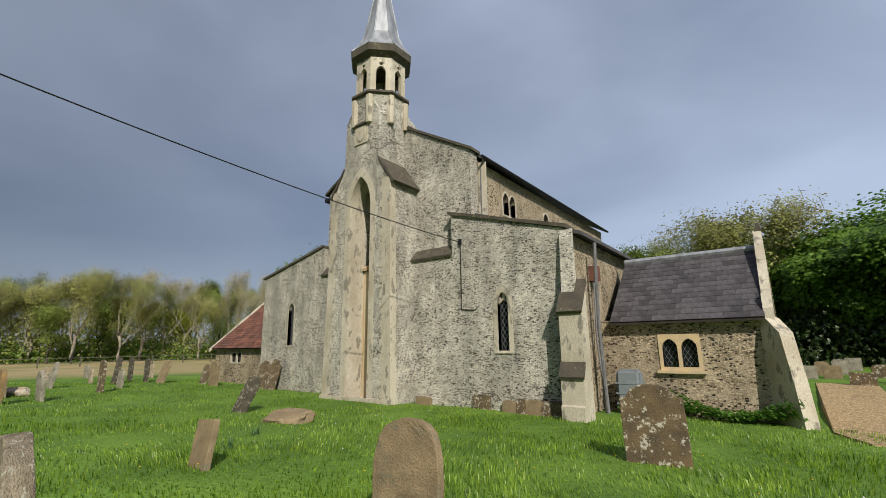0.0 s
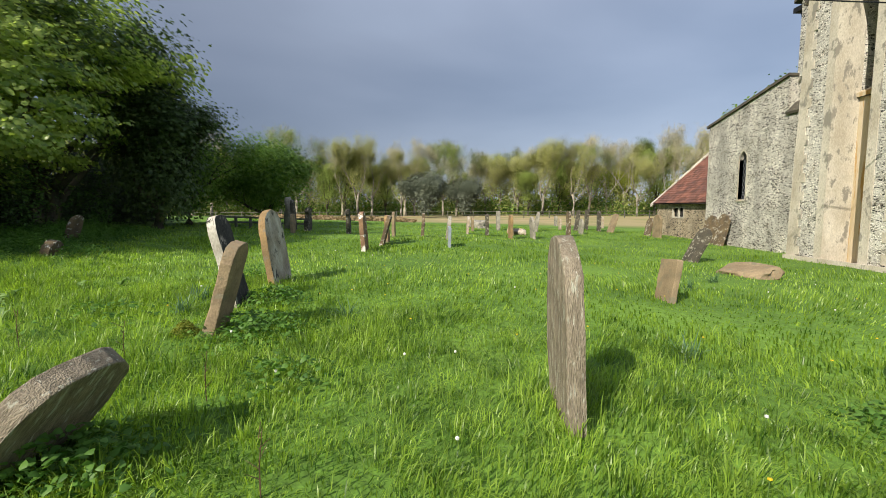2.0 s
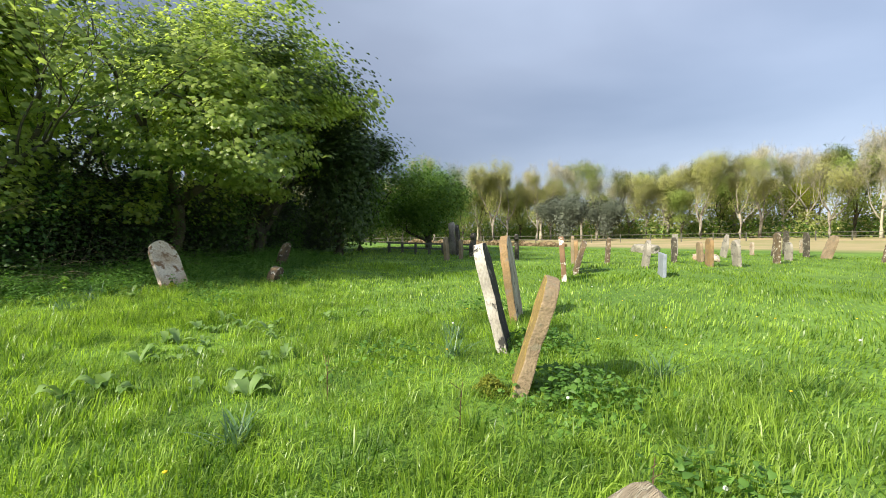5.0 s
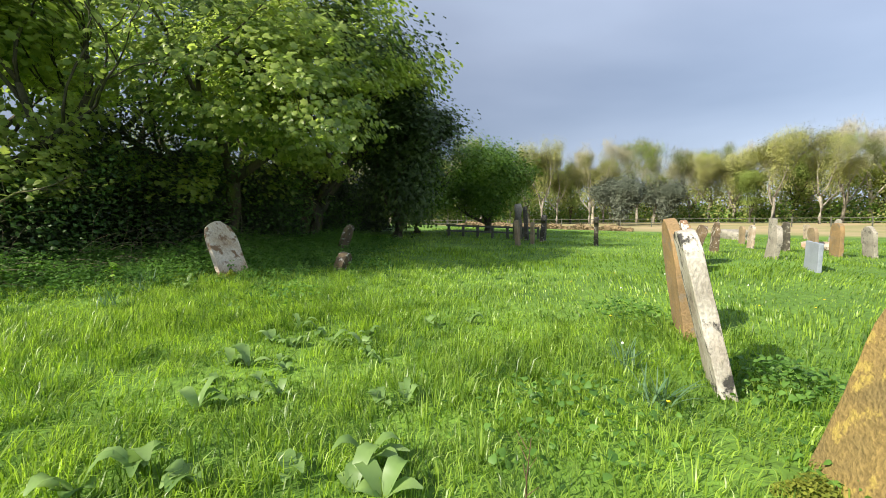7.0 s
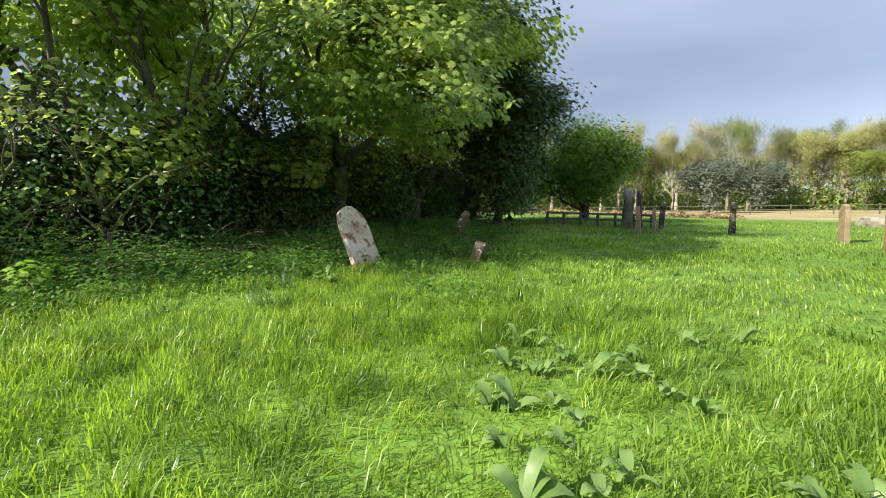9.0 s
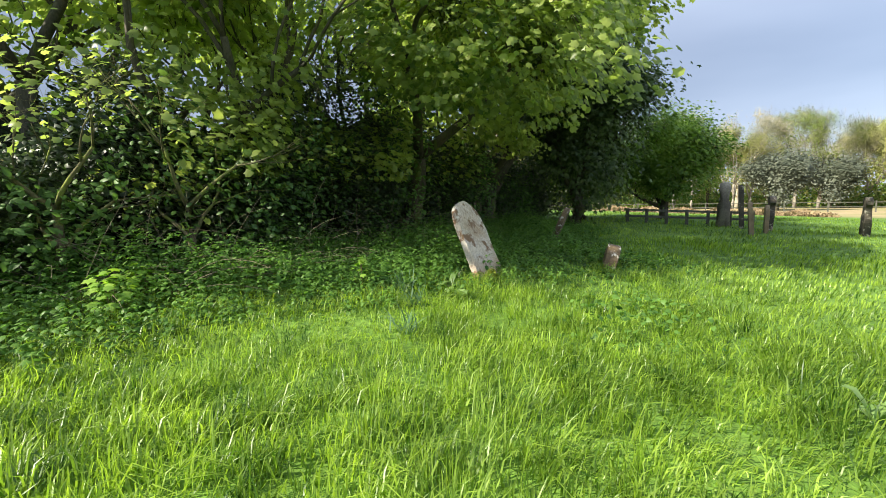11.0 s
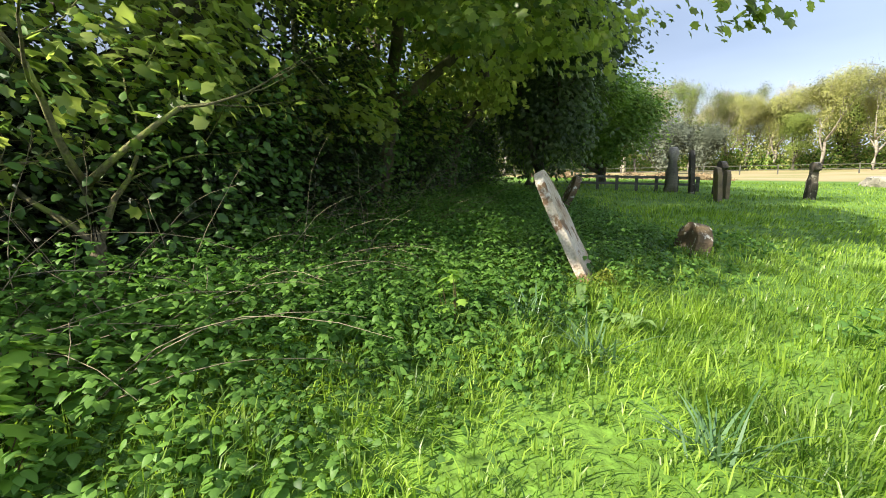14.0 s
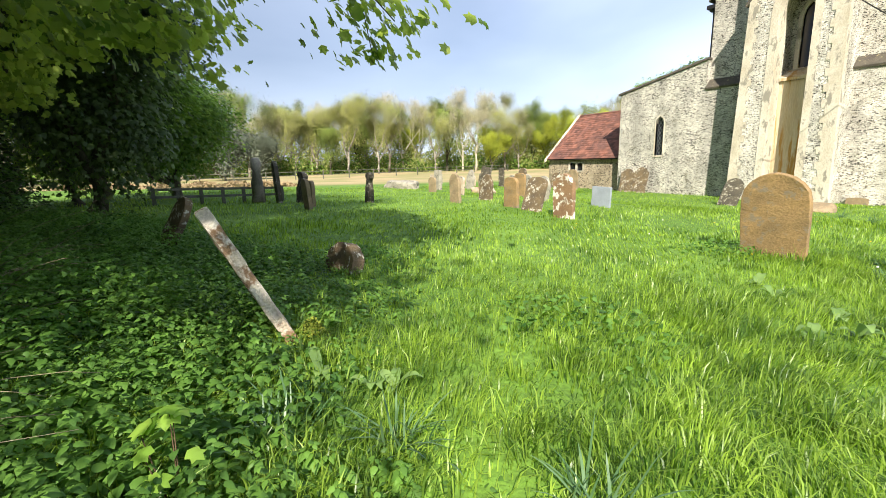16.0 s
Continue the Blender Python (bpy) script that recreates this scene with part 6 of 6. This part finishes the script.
# wooden rails by the hawthorn
fence = thing("rail_fence", (-25.4, -9.4, gz(-25.4, -9.4)), "low weathered post-and-rail fence", "fence")
for i in range(7):
    f = i / 6
    x, y = -25.0 - 0.5 * f, -12.0 + 4.6 * f
    part("post", box(bmesh.new(), x - 0.06, x + 0.06, y - 0.06, y + 0.06, gz(x, y) - 0.2, gz(x, y) + 0.62), FENCE_WOOD, fence, at_world=True)
for hgt in (0.25, 0.52):
    part("rail", slab(bmesh.new(), [(-24.92, -12.1, gz(-25, -12) + hgt), (-24.92, -12.1, gz(-25, -12) + hgt + 0.09), (-25.42, -7.4, gz(-25.4, -7.4) + hgt + 0.09), (-25.42, -7.4, gz(-25.4, -7.4) + hgt)], (0.05, 0, 0)), FENCE_WOOD, fence, at_world=True)
bm = tube(bmesh.new(), [(0, 0, -0.2), (0.03, 0, 0.8), (0, 0.03, 1.5), (0.05, 0, 1.75)], [0.30, 0.24, 0.22, 0.16], 9)
ob = part("tree_stump", bm, BARK_PALE, smooth=True)
ob.matrix_basis = Matrix.Translation((-25.3, -8.4, gz(-25.3, -8.4)))
tagged(ob, "tall pale dead trunk by the fence", "tree trunk")

# field fence
ff = thing("field_fence", (-70, 0, -0.5), "thin post-and-rail fence at the far edge of the field", "fence")
for i in range(24):
    y = -46 + i * 4.0
    part("post", box(bmesh.new(), -70.06, -69.94, y - 0.06, y + 0.06, -0.6, 0.75), FENCE_WOOD, ff, at_world=True)
for z in (0.05, 0.55):
    part("rail", box(bmesh.new(), -70.02, -69.97, -46, 46, z, z + 0.08), FENCE_WOOD, ff, at_world=True)

# dead bracken along the edge of the hay field
g8 = np.random.default_rng(81)
bx, by = g8.normal(-43.5, 1.2, 5000), g8.uniform(-17, -2, 5000)
bp = np.stack([bx, by, ground_z(bx, by) + g8.uniform(0, 0.45, 5000) * (0.4 + 0.6 * np.sin(by * 1.3) ** 2)], 1)
BRACKEN = leaf_material("dead_bracken", (0.20, 0.14, 0.075), (0.38, 0.29, 0.17), 0.2, 0.8, 0.1, 0.8)
tagged(part("bracken", leaves("bracken", bp, g8.normal(size=(5000, 3)) + np.array([0, 0, 0.6]), g8.uniform(0.12, 0.3, 5000), CLUMP, BRACKEN, 0.2, 82), BRACKEN), "pinkish-brown dead bracken at the field edge", "bracken", kind="stuff")

# dry bramble canes over the bank
canes = bmesh.new()
rc = random.Random(8)
for k in range(330):
    x, y = rc.uniform(-13.5, -5.6), rc.uniform(-15.2, -13.6)
    p = Vector((x, y, gz(x, y) + 0.05))
    d = Vector((rc.gauss(0, 1.0), rc.uniform(-0.2, 0.6), rc.uniform(0.25, 0.7))).normalized()
    pts = [p.copy()]
    for i in range(7):
        d = (d + Vector((rc.gauss(0, 0.12), rc.gauss(0, 0.12), -0.16))).normalized()
        p = p + d * rc.uniform(0.12, 0.3)
        pts.append(p.copy())
    tube(canes, pts, [0.0038 * (1 - 0.09 * i) for i in range(8)], 4)
tagged(part("bramble_canes", canes, material("dry_cane", (0.27, 0.22, 0.14), 0.9, 5, 40, 0.3)), "dry pale bramble canes arching over the bank", "brambles", kind="stuff")

# dandelions
def dandelion(x, y, seed, white=False):
    h = 0.13 + 0.08 * ((seed * 37) % 10) / 10
    t = thing("dandelion_clock" if white else "dandelion", (x, y, gz(x, y)), "white dandelion clock on a thin stalk" if white else "yellow dandelion flower in the grass", "flower", "dandelions")
    part("stalk", tube(bmesh.new(), [(0, 0, -0.02), (0.01, 0.005, h)], [0.003, 0.0025], 4), DOCKL, t)
    bm = bmesh.new()
    bmesh.ops.create_icosphere(bm, subdivisions=1, radius=0.016)
    if not white:
        bmesh.ops.scale(bm, verts=bm.verts, vec=(1, 1, 0.45))
    bmesh.ops.translate(bm, verts=bm.verts, vec=(0.01, 0.005, h))
    part("flower_head", bm, CLOCK if white else YELLOW, t)


YELLOW = material("dandelion_yellow", (0.75, 0.50, 0.02), 0.8, 20, 200, 0.1)
CLOCK = material("seed_head_white", (0.65, 0.65, 0.60), 0.9, 20, 200, 0.1)
for i in range(96):
    dandelion(float(g7.uniform(-13, 1.0)), float(g7.uniform(-5, 10.5)), i, i % 3 == 0)

# water tank by the aisle
tank = thing("water_tank", (-4.75, 17.5, gz(-4.75, 17.5)), "grey plastic water tank beside the church downpipe", "water tank")
bm = box(bmesh.new(), -0.42, 0.42, -0.3, 0.3, -0.1, 1.55)
bmesh.ops.bevel(bm, geom=bm.edges[:], offset=0.1, segments=3, affect="EDGES")
part("body", bm, GALV, tank, smooth=False)
for z in (0.35, 0.7, 1.05):
    part("rib", box(bmesh.new(), -0.435, 0.435, -0.315, 0.315, z, z + 0.05), GALV, tank)

# gravel drive past the porch
bm = bmesh.new()
pts = [(-0.6 + 1.9, 15.2), (2.9, 15.4), (3.1, 22), (3.6, 34), (1.0, 34), (0.75, 24), (0.7, 17)]
slab(bm, [(x, y, gz(x, y) + 0.03) for x, y in pts], (0, 0, -0.06))
tagged(part("gravel_path", bm, material("ochre_gravel", (0.62, 0.45, 0.25), 0.95, 12, 60, 0.45, bump=0.8)), "ochre gravel path round the porch", "path", kind="structure")

# plants at the foot of the porch
low_plants("porch_plants", 2600, (-5.2, 0.2), (17.2, 18.15), lambda x: 19.5 + 0 * x, 0.14, OVAL, IVYL, "green shrubs along the foot of the porch wall", 64, (0.05, 0.7))

# ---- roof slates of the porch ----
ROWS_N, COLS = 13, 13
slate = bpy.data.meshes.new("slate")
sl = Vector((0, R0[0] - E0[0], R0[1] - E0[1]))
wid, hgt = 4.93 / COLS, sl.length / ROWS_N
bm = box(bmesh.new(), -wid / 2 + 0.004, wid / 2 - 0.004, -0.02, hgt * 1.25, 0.0, 0.016)
bm.to_mesh(slate)
bm.free()
slate.materials.append(SLATE)
pitch = math.degrees(math.atan2(sl.z, sl.y))
rs = random.Random(3)
for r in range(ROWS_N):
    for c in range(COLS + (r % 2)):
        x = -5.38 + wid * (c + 0.5 - 0.5 * (r % 2))
        if r % 2 and c in (0, COLS):
            x += wid * (0.25 if c == 0 else -0.25)
        f = r / ROWS_N
        ob = new("slate", slate)
        ob.parent = porch
        p = Vector((x, E0[0], E0[1])) + sl * f + Vector((0, -0.012, 0.022))
        ob.matrix_basis = placed(porch).inverted() @ (Matrix.Translation(p) @ pose(0, 0, 0, pitch - 1.6 + rs.gauss(0, 0.5), rs.gauss(0, 0.4), 0) @ Matrix.Diagonal(((0.5 if r % 2 and c in (0, COLS) else 1), 1, 1, 1)))
